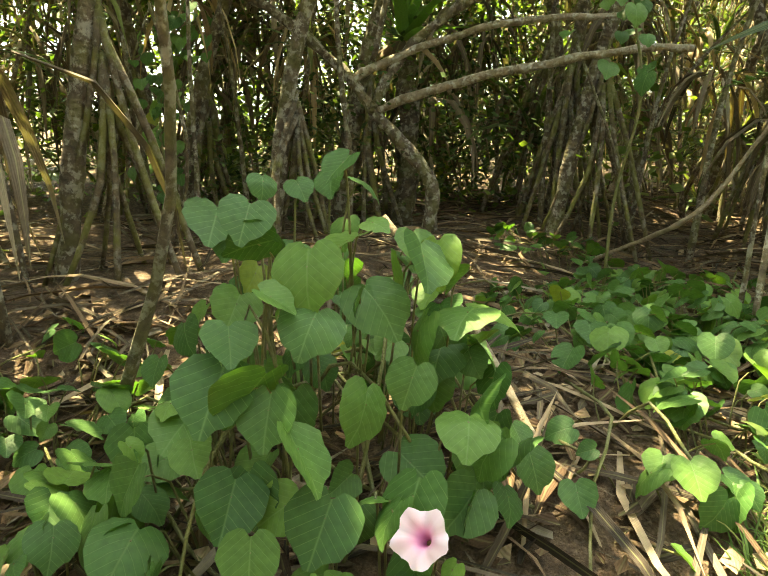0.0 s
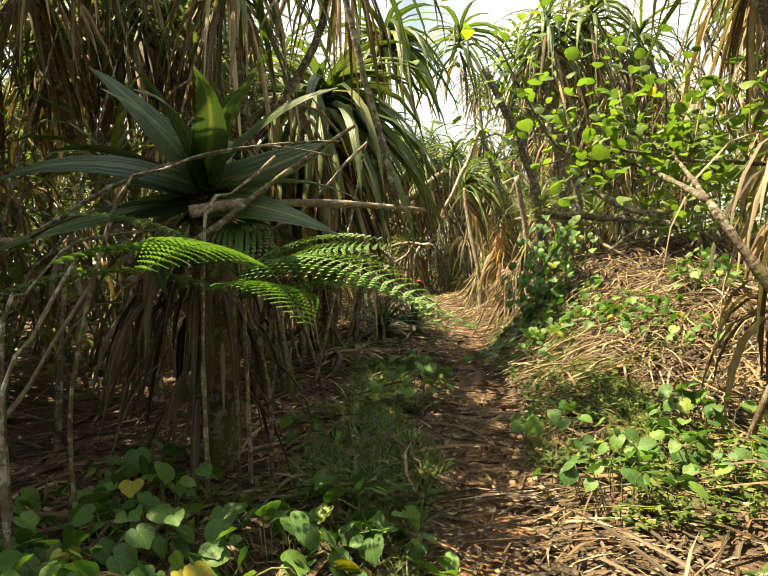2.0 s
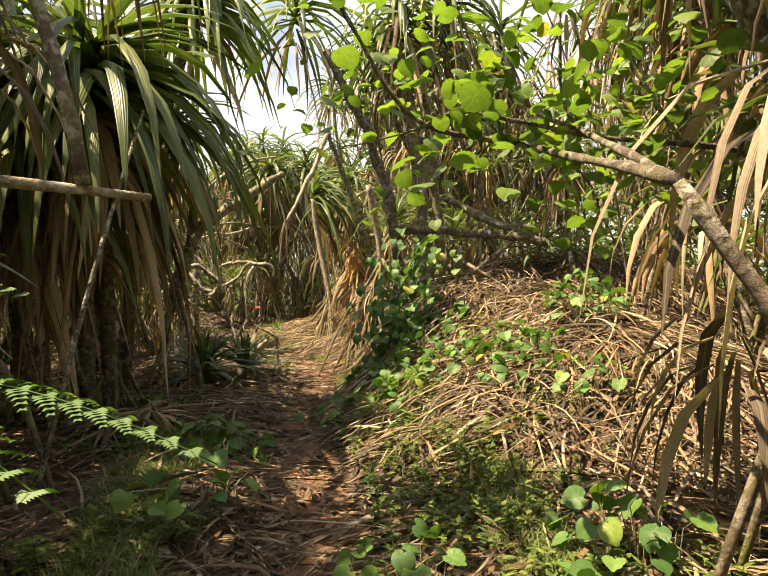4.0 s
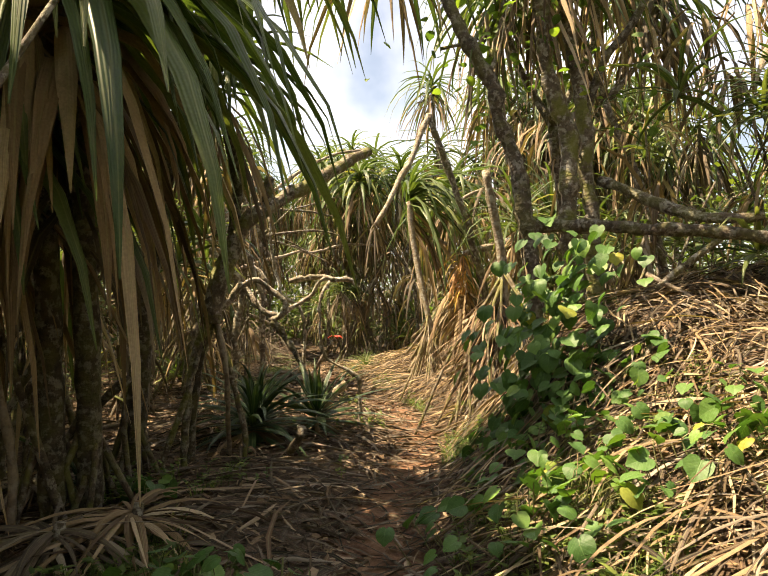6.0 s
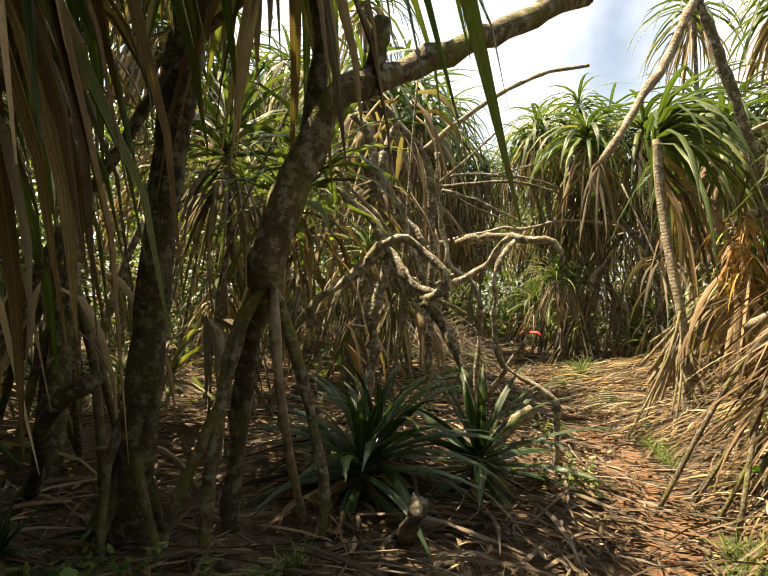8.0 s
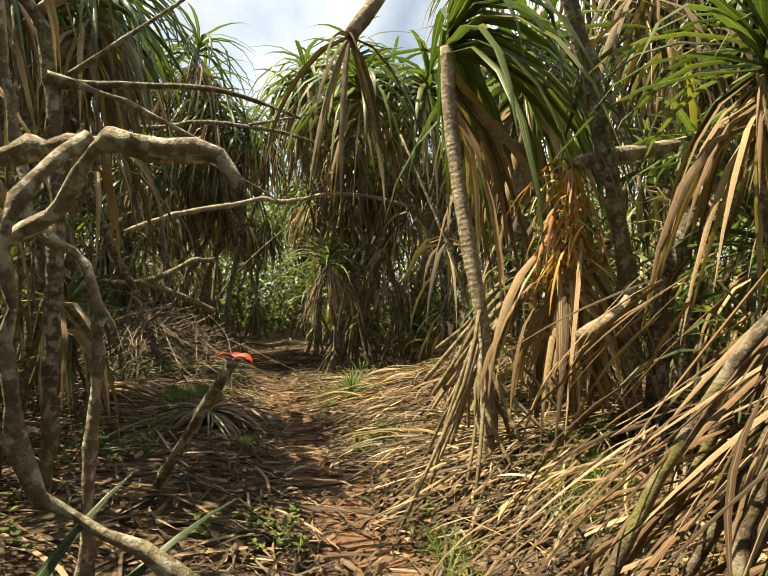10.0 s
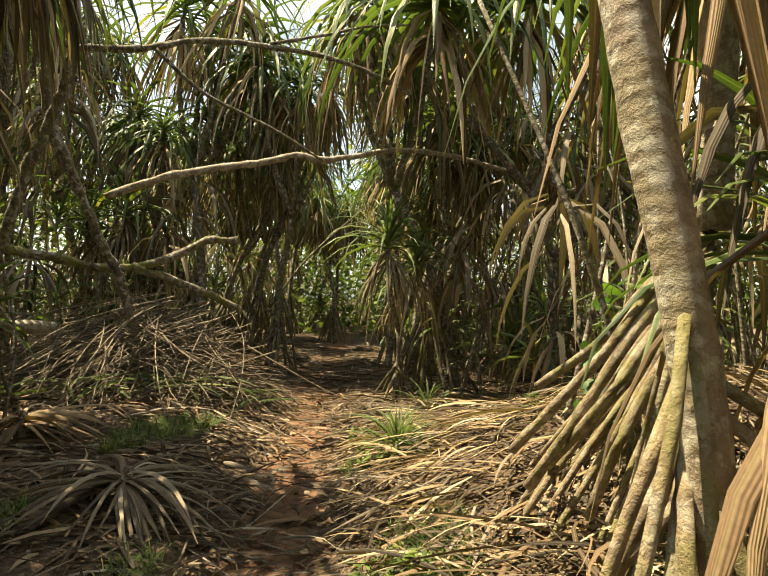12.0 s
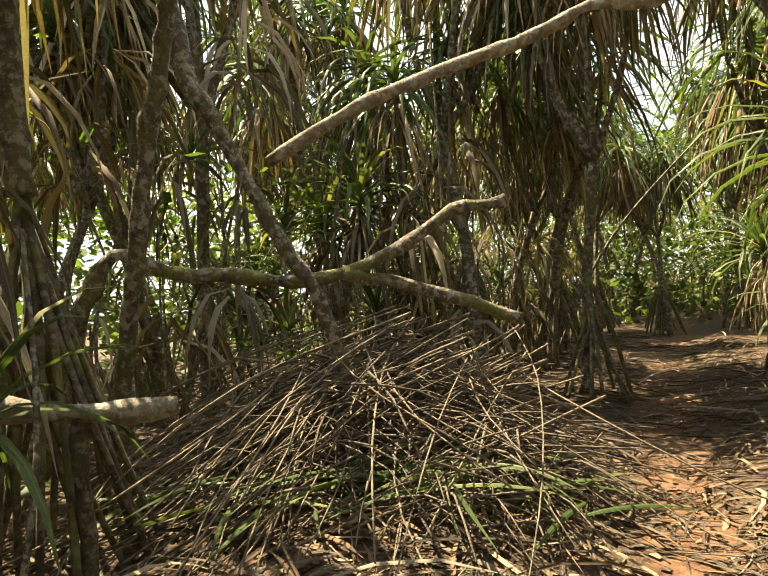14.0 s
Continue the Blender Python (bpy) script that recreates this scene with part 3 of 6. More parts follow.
litter("trail_strips", "thin curling strips of brown leaf trodden into the trail", 4200, M_OLDLITTER, LG, (-15, 7, -8, 18), 0.0, (0.15, 0.6), (0.008, 0.022), lambda x, y, d, s: d < 1.0, 0.012)


def crumbled(g, count):
    """Small dry broad leaves, cupped and crumpled, thick in the clearing and thinner along the trail."""
    acc = Acc()
    made = 0
    while made < count:
        x, y = g.uniform(-9, 7, 3000), g.uniform(-9, 12, 3000)
        d, s = trail_at(x, y)
        ok = (d < 4.0) & (g.uniform(0, 1, 3000) < np.where(y < 0, 1.0, 0.35))
        for px, py in zip(x[ok], y[ok]):
            if made >= count:
                break
            a, ln = g.uniform(0, 6.283), g.uniform(0.03, 0.085)
            u, w = np.array((math.cos(a), math.sin(a), g.normal(0, 0.3))) * ln, np.array((-math.sin(a), math.cos(a), g.normal(0, 0.3))) * ln * g.uniform(0.3, 0.5)
            p, up = np.array((px, py, land_z(px, py) + g.uniform(0.012, 0.05))), np.array((0, 0, ln * g.uniform(-0.2, 0.35)))
            acc.add([p - u * 0.5, p - u * 0.1 + w + up, p + u * 0.5 + up * 0.6, p - u * 0.05 - w + up, p], [(0, 4, 1), (1, 4, 2), (2, 4, 3), (3, 4, 0)], [(0, 0), (0.4, 0.5), (1, 0), (0.4, -0.5), (0.5, 0)])
            made += 1
    tagged(new("crumpled_leaves", acc.mesh("crumpled_leaves", M_LITTER, False)), "small crumpled brown broad leaves scattered over the ground", "leaf litter", kind="stuff")


crumbled(LG, 12000)


# ---- thicket between and behind the trees ----
OPEN = [(1.6, 4.3, 1.5), (3.2, 1.6, 2.2), (-1.9, 4.4, 1.2), (-8.4, 9.8, 2.3), (-6.0, 8.6, 1.2), (3.8, -6.4, 2.0), (2.5, -4.3, 2.3), (0.6, -5.9, 2.2), (-1.4, -5.5, 1.3), (-1.0, 2.7, 1.7), (-1.9, 7.4, 0.9), (-4.4, 9.5, 1.0), (0.5, 0.4, 1.3)]


def spots(g, count, near, far, end=True):
    """Places in the grove at a distance from the trail, and past its far end."""
    out = []
    while len(out) < count:
        x, y = g.uniform(-34, 18, 3000), g.uniform(-22, 36, 3000)
        d, s = trail_at(x, y)
        ok = (d > near) & (d < far)
        for px, py, dd in zip(x[ok], y[ok], d[ok]):
            if not any(math.hypot(px - a, py - b) < r for a, b, r in OPEN):
                out.append((px, py, dd))
    return out[:count]


def hanging_dead(g, count, name, mat):
    acc = Acc()
    for x, y, d in spots(g, count, 1.9, 9.0):
        z0 = land_z(x, y)
        top = z0 + g.uniform(0.9, 1.6 + min(4.5, d * 0.9))
        for k in range(12):
            a = g.uniform(0, 6.283)
            ln = min(g.uniform(0.6, 1.5), top - z0)
            strap(acc, (x + 0.12 * math.cos(a), y + 0.12 * math.sin(a), top + g.normal(0, 0.12)), a, g.uniform(-0.8, 0.5), -1.53, ln, g.uniform(0.035, 0.075), 4, 0.5, 0.5, g.normal(0, 0.5), wob=g.normal(0, 0.4))
    tagged(new(name, acc.mesh(name, mat)), "curtains of dead strap leaves hung in the thicket", "dead leaves", kind="stuff")


def green_straps(g, count):
    acc = Acc()
    for x, y, d in spots(g, count, 1.8, 10.0):
        z = land_z(x, y) + g.uniform(0.1, 0.5 + min(4.8, d * 0.75))
        s = g.uniform(0.7, 1.2)
        for k in range(18):
            q = k / 18
            strap(acc, (x, y, z + 0.1 * (1 - q)), k * 2.4 + g.normal(0, 0.2), 1.3 - 1.4 * q, -1.2 + 1.4 * (1 - q) - 0.3, s * g.uniform(0.7, 1.2), s * g.uniform(0.045, 0.07), 4, 0.4, 1.2, g.normal(0, 0.3))
    tagged(new("green_thicket", acc.mesh("green_thicket", M_GREEN)), "dense green strap-leaved undergrowth of the grove", "undergrowth", kind="stuff")


def tangle(g, count):
    acc = Acc()
    for x, y, d in spots(g, count, 1.9, 8.0):
        z = land_z(x, y)
        h = g.uniform(0.8, 4.2)
        lx, ly = g.normal(0, 0.45, 2) * h * 0.5
        b1, b2 = g.normal(0, 0.12, 2)
        z0 = z - 0.05
        if off_trail(x + lx, y + ly) < 1.0:
            lx, ly = 0.1, 0.1
        tube(acc, [(x, y, z0), (x + lx * 0.4 + b1, y + ly * 0.4 + b2, z0 + h * 0.5), (x + lx, y + ly, z0 + h)], g.uniform(0.012, 0.035), g.uniform(0.006, 0.015), 5, 0.1, 0.3)
    tagged(new("stem_tangle", acc.mesh("stem_tangle", M_BARK)), "tangle of thin grey stems in the grove", "undergrowth", kind="stuff")


def leaf_cloud(g, centres, per, radius, size, name, label, mat):
    """Broad-leaved bushes: clumps of small folded leaves."""
    acc = Acc()
    for x, y, z in centres:
        o = g.normal(0, 1, (per, 3)) * (radius, radius, radius * 0.7) + (x, y, z)
        a = g.uniform(0, 6.283, per)
        t = g.uniform(-0.5, 0.9, per)
        for (px, py, pz), az, el in zip(o, a, t):
            s = g.uniform(*size)
            d = np.array((math.cos(az) * math.cos(el), math.sin(az) * math.cos(el), -math.sin(el))) * s
            w = np.array((-math.sin(az), math.cos(az), g.normal(0, 0.4))) * s * 0.36
            p = np.array((px, py, max(pz, 0.1)))
            acc.add([p, p + d * 0.45 + w, p + d, p + d * 0.45 - w], [(0, 1, 2), (0, 2, 3)], [(0, 0), (0.4, 0.3), (1, 0), (0.4, -0.3)])
    tagged(new(name, acc.mesh(name, mat, False)), label, "bushes", kind="stuff")


TG = np.random.default_rng(77)
hanging_dead(TG, 600, "dead_curtain", M_DEAD)
hanging_dead(TG, 640, "old_dead_curtain", M_GREYDEAD)
green_straps(TG, 680)
tangle(TG, 900)
leaf_cloud(TG, [(x, y, TG.uniform(0.3, 4.5) * (0.5 + 0.06 * d)) for x, y, d in spots(TG, 480, 4.5, 12)], 60, 0.55, (0.10, 0.2), "broadleaf_thicket", "bright green broad-leaved bushes behind the screw pines", M_BRIGHT)
leaf_cloud(TG, [(x, y, TG.uniform(0.2, 6.5)) for x, y, d in spots(TG, 900, 11, 19)], 55, 0.9, (0.22, 0.42), "far_woods", "sunlit green woods beyond the grove", M_BRIGHT)
leaf_cloud(TG, [(TG.uniform(-27, -17), TG.uniform(21, 31), TG.uniform(0.2, 6.0)) for k in range(150)], 55, 0.8, (0.2, 0.35), "end_woods", "green woods where the trail goes out of sight", M_BRIGHT)


def around(g, count, box):
    return [(g.uniform(box[0], box[1]), g.uniform(box[2], box[3]), 4.0) for k in range(count)]


# the dense dark side of the clearing
CLEARING = [(x, y, d) for x, y, d in around(TG, 110, (-6.0, -2.3, -11.0, -3.0)) if off_trail(x, y) > 2.6 and math.hypot(x - 3.8, y + 6.4) > 2.3]
acc = Acc()
for x, y, d in CLEARING:
    top = TG.uniform(1.2, 3.8)
    for k in range(11):
        a = TG.uniform(0, 6.283)
        strap(acc, (x + 0.12 * math.cos(a), y + 0.12 * math.sin(a), top + TG.normal(0, 0.12)), a, TG.uniform(-0.8, 0.5), -1.53, min(TG.uniform(0.6, 1.6), top), TG.uniform(0.035, 0.07), 4, 0.5, 0.5, TG.normal(0, 0.5), wob=TG.normal(0, 0.4))
tagged(new("clearing_dead_curtain", acc.mesh("clearing_dead_curtain", M_GREYDEAD)), "dark curtains of dead leaves behind the clearing", "dead leaves", kind="stuff")
leaf_cloud(TG, [(x, y, TG.uniform(0.2, 3.8)) for x, y, d in CLEARING], 110, 0.42, (0.06, 0.13), "clearing_climber", "small-leaved green climbers behind the clearing", M_BRIGHT)


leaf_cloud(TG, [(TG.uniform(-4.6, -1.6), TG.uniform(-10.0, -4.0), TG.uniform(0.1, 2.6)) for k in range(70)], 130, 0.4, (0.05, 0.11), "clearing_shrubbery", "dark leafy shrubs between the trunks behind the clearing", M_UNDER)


def straw(g, count, name, label, inside, mat):
    """Dead strap leaves slid down the bank towards the trail."""
    acc = Acc()
    made = 0
    while made < count:
        x, y = g.uniform(-6.0, 6.5, 2000), g.uniform(-2.5, 12.8, 2000)
        d, s = trail_at(x, y)
        ok = inside(x, y, d, s)
        for px, py, dd in zip(x[ok], y[ok], d[ok]):
            if made >= count:
                break
            e = 0.06
            gx, gy = (land_z(px + e, py) - land_z(px - e, py)), (land_z(px, py + e) - land_z(px, py - e))
            az = math.atan2(-gy, -gx) + g.normal(0, 0.65)
            ln = g.uniform(0.25, 0.95)
            ex, ey = px + 0.7 * ln * math.cos(az), py + 0.7 * ln * math.sin(az)
            if off_trail(ex, ey) < 0.3:
                continue
            el = math.atan2(land_z(ex, ey) - land_z(px, py), 0.7 * ln)
            strap(acc, (px, py, land_z(px, py) + g.uniform(0.02, 0.16)), az, el + g.uniform(0.0, 0.45), el - g.uniform(0, 0.5), ln, g.uniform(0.008, 0.024), 5, g.uniform(-0.3, 0.7), 1.0, g.normal(0, 0.5), wob=g.normal(0, 0.5), blunt=0.4)
            made += 1
    tagged(new(name, acc.mesh(name, mat)), label, "leaf litter", kind="stuff")


BANK = lambda x, y, d, s: (s > 0) & (d > 0.5) & (d < 6.5) & (y < 12.8) & ((y > 0.6) | (d > 1.9))
straw(TG, 6400, "bank_straw", "straw-coloured dead leaves spilling down the bank", BANK, M_DEAD)
straw(TG, 5400, "old_bank_straw", "grey-brown dead leaves matted on the bank", BANK, M_OLDLITTER)
litter("leaf_shreds", "small brown leaf shreds and crumbs on the ground", 9000, M_LITTER, LG, (-9, 7, -9, 12), 0.12, (0.05, 0.26), (0.012, 0.045), lambda x, y, d, s: d < 3.5, 0.02)
litter("old_leaf_shreds", "small dark leaf shreds and crumbs on the ground", 6000, M_OLDLITTER, LG, (-9, 7, -9, 12), 0.12, (0.05, 0.3), (0.012, 0.04), lambda x, y, d, s: d < 3.5, 0.02)


def weeds(g, count):
    """Low grass and weeds along the trail's edges."""
    acc = Acc()
    made = 0
    while made < count:
        x, y = g.uniform(-7, 6.5, 2000), g.uniform(-8, 11, 2000)
        d, s = trail_at(x, y)
        patch = np.sin(x * 1.7 + 0.6) * np.cos(y * 1.3 + 0.4) + 0.5 * np.sin(x * 4.1 + y * 3.3)
        ok = (d > 0.32) & (d < 1.5) & (patch > 0.25 + 0.45 * (y > 1))
        for px, py in zip(x[ok], y[ok]):
            if made >= count:
                break
            z = land_z(px, py)
            for k in range(4):
                strap(acc, (px + g.normal(0, 0.02), py + g.normal(0, 0.02), z), g.uniform(0, 6.283), g.uniform(0.7, 1.4), g.uniform(-0.6, 0.6), g.uniform(0.06, 0.2), g.uniform(0.004, 0.011), 3, 0.3)
            made += 1
    tagged(new("grass", acc.mesh("grass", M_GRASS)), "short green grass and weeds along the trail", "grass", kind="stuff")


weeds(TG, 8000)


def herbs(g, count):
    """Small leafy weeds, most of them on the open bank side of the trail."""
    acc = Acc()
    made = 0
    while made < count:
        x, y = g.uniform(-6, 6.5, 2000), g.uniform(-6, 11, 2000)
        d, s = trail_at(x, y)
        patch = np.sin(x * 2.3 + 1.0) * np.cos(y * 1.9) + 0.6 * np.sin(x * 5.1 - y * 3.7)
        ok = (d > 0.4) & (d < 2.2) & (patch > np.where((s > 0) & (y < 2.5), -0.2, 0.75))
        for px, py in zip(x[ok], y[ok]):
            if made >= count:
                break
            z, h = land_z(px, py), g.uniform(0.06, 0.24)
            lx, ly = g.normal(0, 0.04, 2)
            tube(acc, [(px, py, z), (px + lx * 0.5, py + ly * 0.5, z + h * 0.6), (px + lx, py + ly, z + h)], 0.0025, 0.0015, 3, 0.0, 0.2)
            for k in range(int(g.integers(5, 10))):
                q = g.uniform(0.3, 1.0)
                strap(acc, (px + lx * q, py + ly * q, z + h * q), g.uniform(0, 6.283), g.uniform(0.1, 0.8), g.uniform(-0.7, 0.1), g.uniform(0.035, 0.085), g.uniform(0.02, 0.045), 3, 0.25, blunt=0.75)
            made += 1
    tagged(new("leafy_weeds", acc.mesh("leafy_weeds", M_BRIGHT)), "small leafy green weeds growing through the litter", "weeds", kind="stuff")


herbs(TG, 1800)


def dead_fan(at, count, length, seed, mat=None, lift=0.12):
    """A fallen crown: dead leaves spread out on the ground."""
    g = np.random.default_rng(seed)
    x, y = at[0], at[1]
    root = thing("dead_leaf_rosette", "fallen rosette of splayed dry screw pine leaves", "dead leaves", (x, y, land_z(x, y)), "fallen crowns")
    acc = Acc()
    for k in range(count):
        a, ln = g.uniform(0, 6.283), length * g.uniform(0.6, 1.1)
        strap(acc, (0, 0, lift + g.uniform(0, 0.08)), a, g.uniform(0.0, 0.5), g.uniform(-0.9, -0.3), ln, g.uniform(0.02, 0.05), 6, 0.5, 0.8, g.normal(0, 0.4), wob=g.normal(0, 0.3))
    part("leaves", acc.mesh("leaves", mat or M_GREYDEAD), root)
    acc = Acc()
    tube(acc, [(0, 0, -0.02), (0.02, 0, lift), (0.03, 0.02, lift + 0.12)], 0.05, 0.03, 7)
    part("core", acc.mesh("core", M_BARK), root)



# ---- builders for the single things ----
def limbed(name, label, category, base_at, limbs, group="", knob=0.2):
    """A thing of several limbs, each a part: (part name, control points, radius at start, radius at end, material)."""
    root = thing(name, label, category, base_at, group)
    o = np.array(base_at)
    for nm, pts, r0, r1, mat in limbs:
        limb(nm, [tuple(np.array(p) - o) for p in pts], r0, r1, mat, root, sides=8, step=0.10 if knob < 0.3 else 0.07, knob=knob, wiggle=0.5 if knob < 0.3 else 1.3)
    return root


def to_ground(pts, out=(0.0, 0.0)):
    """Adds a foot on the ground under the first control point."""
    x, y, _ = pts[0]
    x, y = x + out[0], y + out[1]
    return [(x, y, land_z(x, y) - 0.05)] + list(pts)


HEARTS = [heart_mesh("heart_leaf", M_HEART, 1.0, 0.3, c, f, s, p, k) for c, f, s, p, k in ((0.25, 0.2, 1, 1.0, 0.25), (0.12, 0.45, 2, 1.2, 0.1), (0.4, 0.1, 3, 0.8, 0.4), (-0.1, 0.35, 4, 1.1, 0.3))]
ROUNDS = [heart_mesh("round_leaf", M_ROUND, 1.0, 0.5, c, f, s, 0.5, k) for c, f, s, k in ((0.2, 0.25, 5, 0.2), (0.1, 0.5, 6, 0.35), (0.35, 0.1, 7, 0.1))]


def vine_patch(center, rx, ry, count, height, size, seed, label="green heart-leaved vine trailing over leaf litter", turn=0.0, dome=True, face=None, spread=1.0, lift=0.0):
    """Heart-leaved vine: each leaf on its stalk, stems running between."""
    g = np.random.default_rng(seed)
    cx, cy = center
    cz = land_z(cx, cy)
    vine = thing("heart_leaf_vine", label, "vine", (cx, cy, cz), "heart-leaved vines")
    stems = Acc()
    ct, st = math.cos(turn), math.sin(turn)
    for k in range(count):
        q, a = math.sqrt(g.uniform(0, 1)), g.uniform(0, 6.283)
        lx, ly = rx * q * math.cos(a) * spread, ry * q * math.sin(a) * spread
        x, y = cx + lx * ct - ly * st, cy + lx * st + ly * ct
        top = height * (1 - q * q * 0.85) if dome else height
        z = land_z(x, y) + 0.04 + top * g.uniform(0.25, 1.0)
        az = math.atan2(y - cy, x - cx) + g.normal(0, 0.8) if face is None else face + g.normal(0, 0.7)
        tilt = g.uniform(0.1, 0.8) if face is None else g.uniform(0.0, 1.15)
        p = (x - cx, y - cy, z - cz)
        s = g.uniform(*size) * (0.6 if g.uniform() < 0.2 else 1.0)
        p = (p[0], p[1], p[2] + lift)
        place_leaf(HEARTS[k % 4], vine, p, az, tilt, g.normal(0, 0.5), s)
        bx, by = p[0] * 0.8 - 0.05 * math.cos(az), p[1] * 0.8 - 0.05 * math.sin(az)
        tube(stems, [(bx, by, max(land_z(cx + bx, cy + by) - cz, p[2] - 0.30)), ((p[0] + bx) / 2 - 0.03, (p[1] + by) / 2, p[2] - 0.05), p], 0.0035, 0.0025, 4, 0.05, 0.12)
    for k in range(max(3, count // 14)):
        a, b = g.uniform(-1, 1, 2), g.uniform(-1, 1, 2)
        pts = []
        for t in np.linspace(0, 1, 4):
            x, y = (a * (1 - t) + b * t) * (rx, ry) + g.normal(0, 0.06, 2)
            pts.append((x, y, land_z(cx + x, cy + y) - cz + (0.02 if t in (0, 1) else g.uniform(0.04, 0.05 + height * 0.6))))
        tube(stems, pts, 0.006, 0.004, 5, 0.1, 0.12)
    part("stem", stems.mesh("stem", M_STEM), vine)
    return vine


def rosette(name, label, at, count, length, width, seed, mat, e_low=-0.1, bend=1.2, category="plant", group="", fold=0.4, dead=12, blunt=0.5, tilt=(0.0, 0.0), stem=0.0, e_top=1.4, twist=0.2):
    """A strap-leaved plant with every leaf an object of its own."""
    g = np.random.default_rng(seed)
    plant = thing(name, label, category, at, group)
    if stem:
        limb("stem", [(0.03, 0.02, -stem - 0.1), (0.01, 0, -stem * 0.5), (0, 0, 0.05)], 0.05, 0.045, M_BARK, plant)
    shapes = []
    for k in range(5):
        acc = Acc()
        strap(acc, (0, 0, 0), 0.0, 0.0, -bend * g.uniform(0.6, 1.2), length * g.uniform(0.85, 1.1), width * g.uniform(0.85, 1.1), n=9, fold=fold, power=1.8, wob=g.normal(0, 0.2), blunt=blunt)
        shapes.append(acc.mesh("leaf", mat))
    for k in range(count):
        q = (k + 0.5) / count
        e = e_top - (e_top - e_low) * q + g.normal(0, 0.08)
        s = 0.6 + 0.4 * min(1, q * 2.5)
        ob = new("leaf", shapes[k % 5])
        ob.parent = plant
        ob.matrix_local = Matrix.LocRotScale((0, 0, 0.16 * length * (1 - q)), Euler((g.normal(0, twist) + tilt[0], -e + tilt[1], k * 2.399 + g.normal(0, 0.15))), (s, s, s))
    if dead:
        acc = Acc()
        for k in range(dead):
            strap(acc, (0, 0, 0.02), g.uniform(0, 6.283), g.uniform(-0.3, 0.2), g.uniform(-1.5, -0.6), length * g.uniform(0.5, 0.9), width * 0.8, n=5, fold=0.6, power=0.7, roll=g.normal(0, 0.5), wob=g.normal(0, 0.6))
        part("dead_leaves", acc.mesh("dead_leaves", M_DEAD), plant, "withered brown lower leaves")
    return plant


def frond_mesh(length, width, seed, pairs=22):
    """A fern frond: arched rachis, toothed leaflets on both sides, along +x."""
    g = np.random.default_rng(seed)
    acc = Acc()
    s = np.linspace(0, 1, 9)
    px, pz = length * s, length * (0.25 * s - 0.55 * s ** 2)
    tube(acc, [(a, 0, b) for a, b in zip(px, pz)], 0.006, 0.002, 4, 0.02, 0.1)
    for k in range(pairs):
        t = 0.14 + 0.85 * k / pairs
        x, z = length * t, length * (0.25 * t - 0.55 * t * t)
        w = width * math.sin(math.pi * min(1, t * 0.75 + 0.2)) ** 0.8 * (1.02 - t) ** 0.35
        for sgn in (-1, 1):
            n = 7
            for j in range(n):
                u = (j + 0.3) / n
                cx, cy = x + 0.25 * w * u, sgn * w * u
                cz = z - 0.22 * w * u * u
                ll = length * 0.023 * (1.1 - u) + 0.004
                ww = w / n * 0.42
                for up in (-1, 1):
                    v = [(cx, cy - sgn * ww, cz), (cx + up * ll * 0.6, cy - sgn * ww * 0.4, cz + 0.003), (cx + up * ll, cy + sgn * ww * 0.5, cz - 0.004), (cx, cy + sgn * ww, cz)]
                    acc.add(v, [(0, 1, 2, 3)], [(0, 0)] * 4)
    return acc.mesh("frond", M_FERN)


def fern(at, fronds, length, seed, label, lift=0.35):
    g = np.random.default_rng(seed)
    plant = thing("fern", label, "fern", at)
    shapes = [frond_mesh(length * k, length * 0.30 * k, seed + j) for j, k in enumerate((1.0, 0.85))]
    for k, (az, el, s) in enumerate(fronds):
        ob = new("frond", shapes[k % 2])
        ob.parent = plant
        ob.matrix_local = Matrix.LocRotScale((0, 0, lift * (1 if k % 3 else 0.9)), Euler((g.normal(0, 0.15), -el, az)), (s, s, s))
    return plant


def hero_crown(parent, at, size, seed, leaves=50, skirt=30, droop=1.6, mat_dead=None, broad=0.85, arc=None):
    g = np.random.default_rng(seed)
    gr, de = Acc(), Acc()
    crown_into(gr, de, at, size, leaves, skirt, droop=droop, g=g, origin=parent.location, broad=broad, arc=arc)
    part("crown", gr.mesh("crown", M_GREEN), parent)
    if skirt:
        part("dead_skirt", de.mesh("dead_skirt", mat_dead or M_DEAD), parent, "hanging dry brown leaves")


def rel(p, o):
    return tuple(float(a - b) for a, b in zip(p, o))


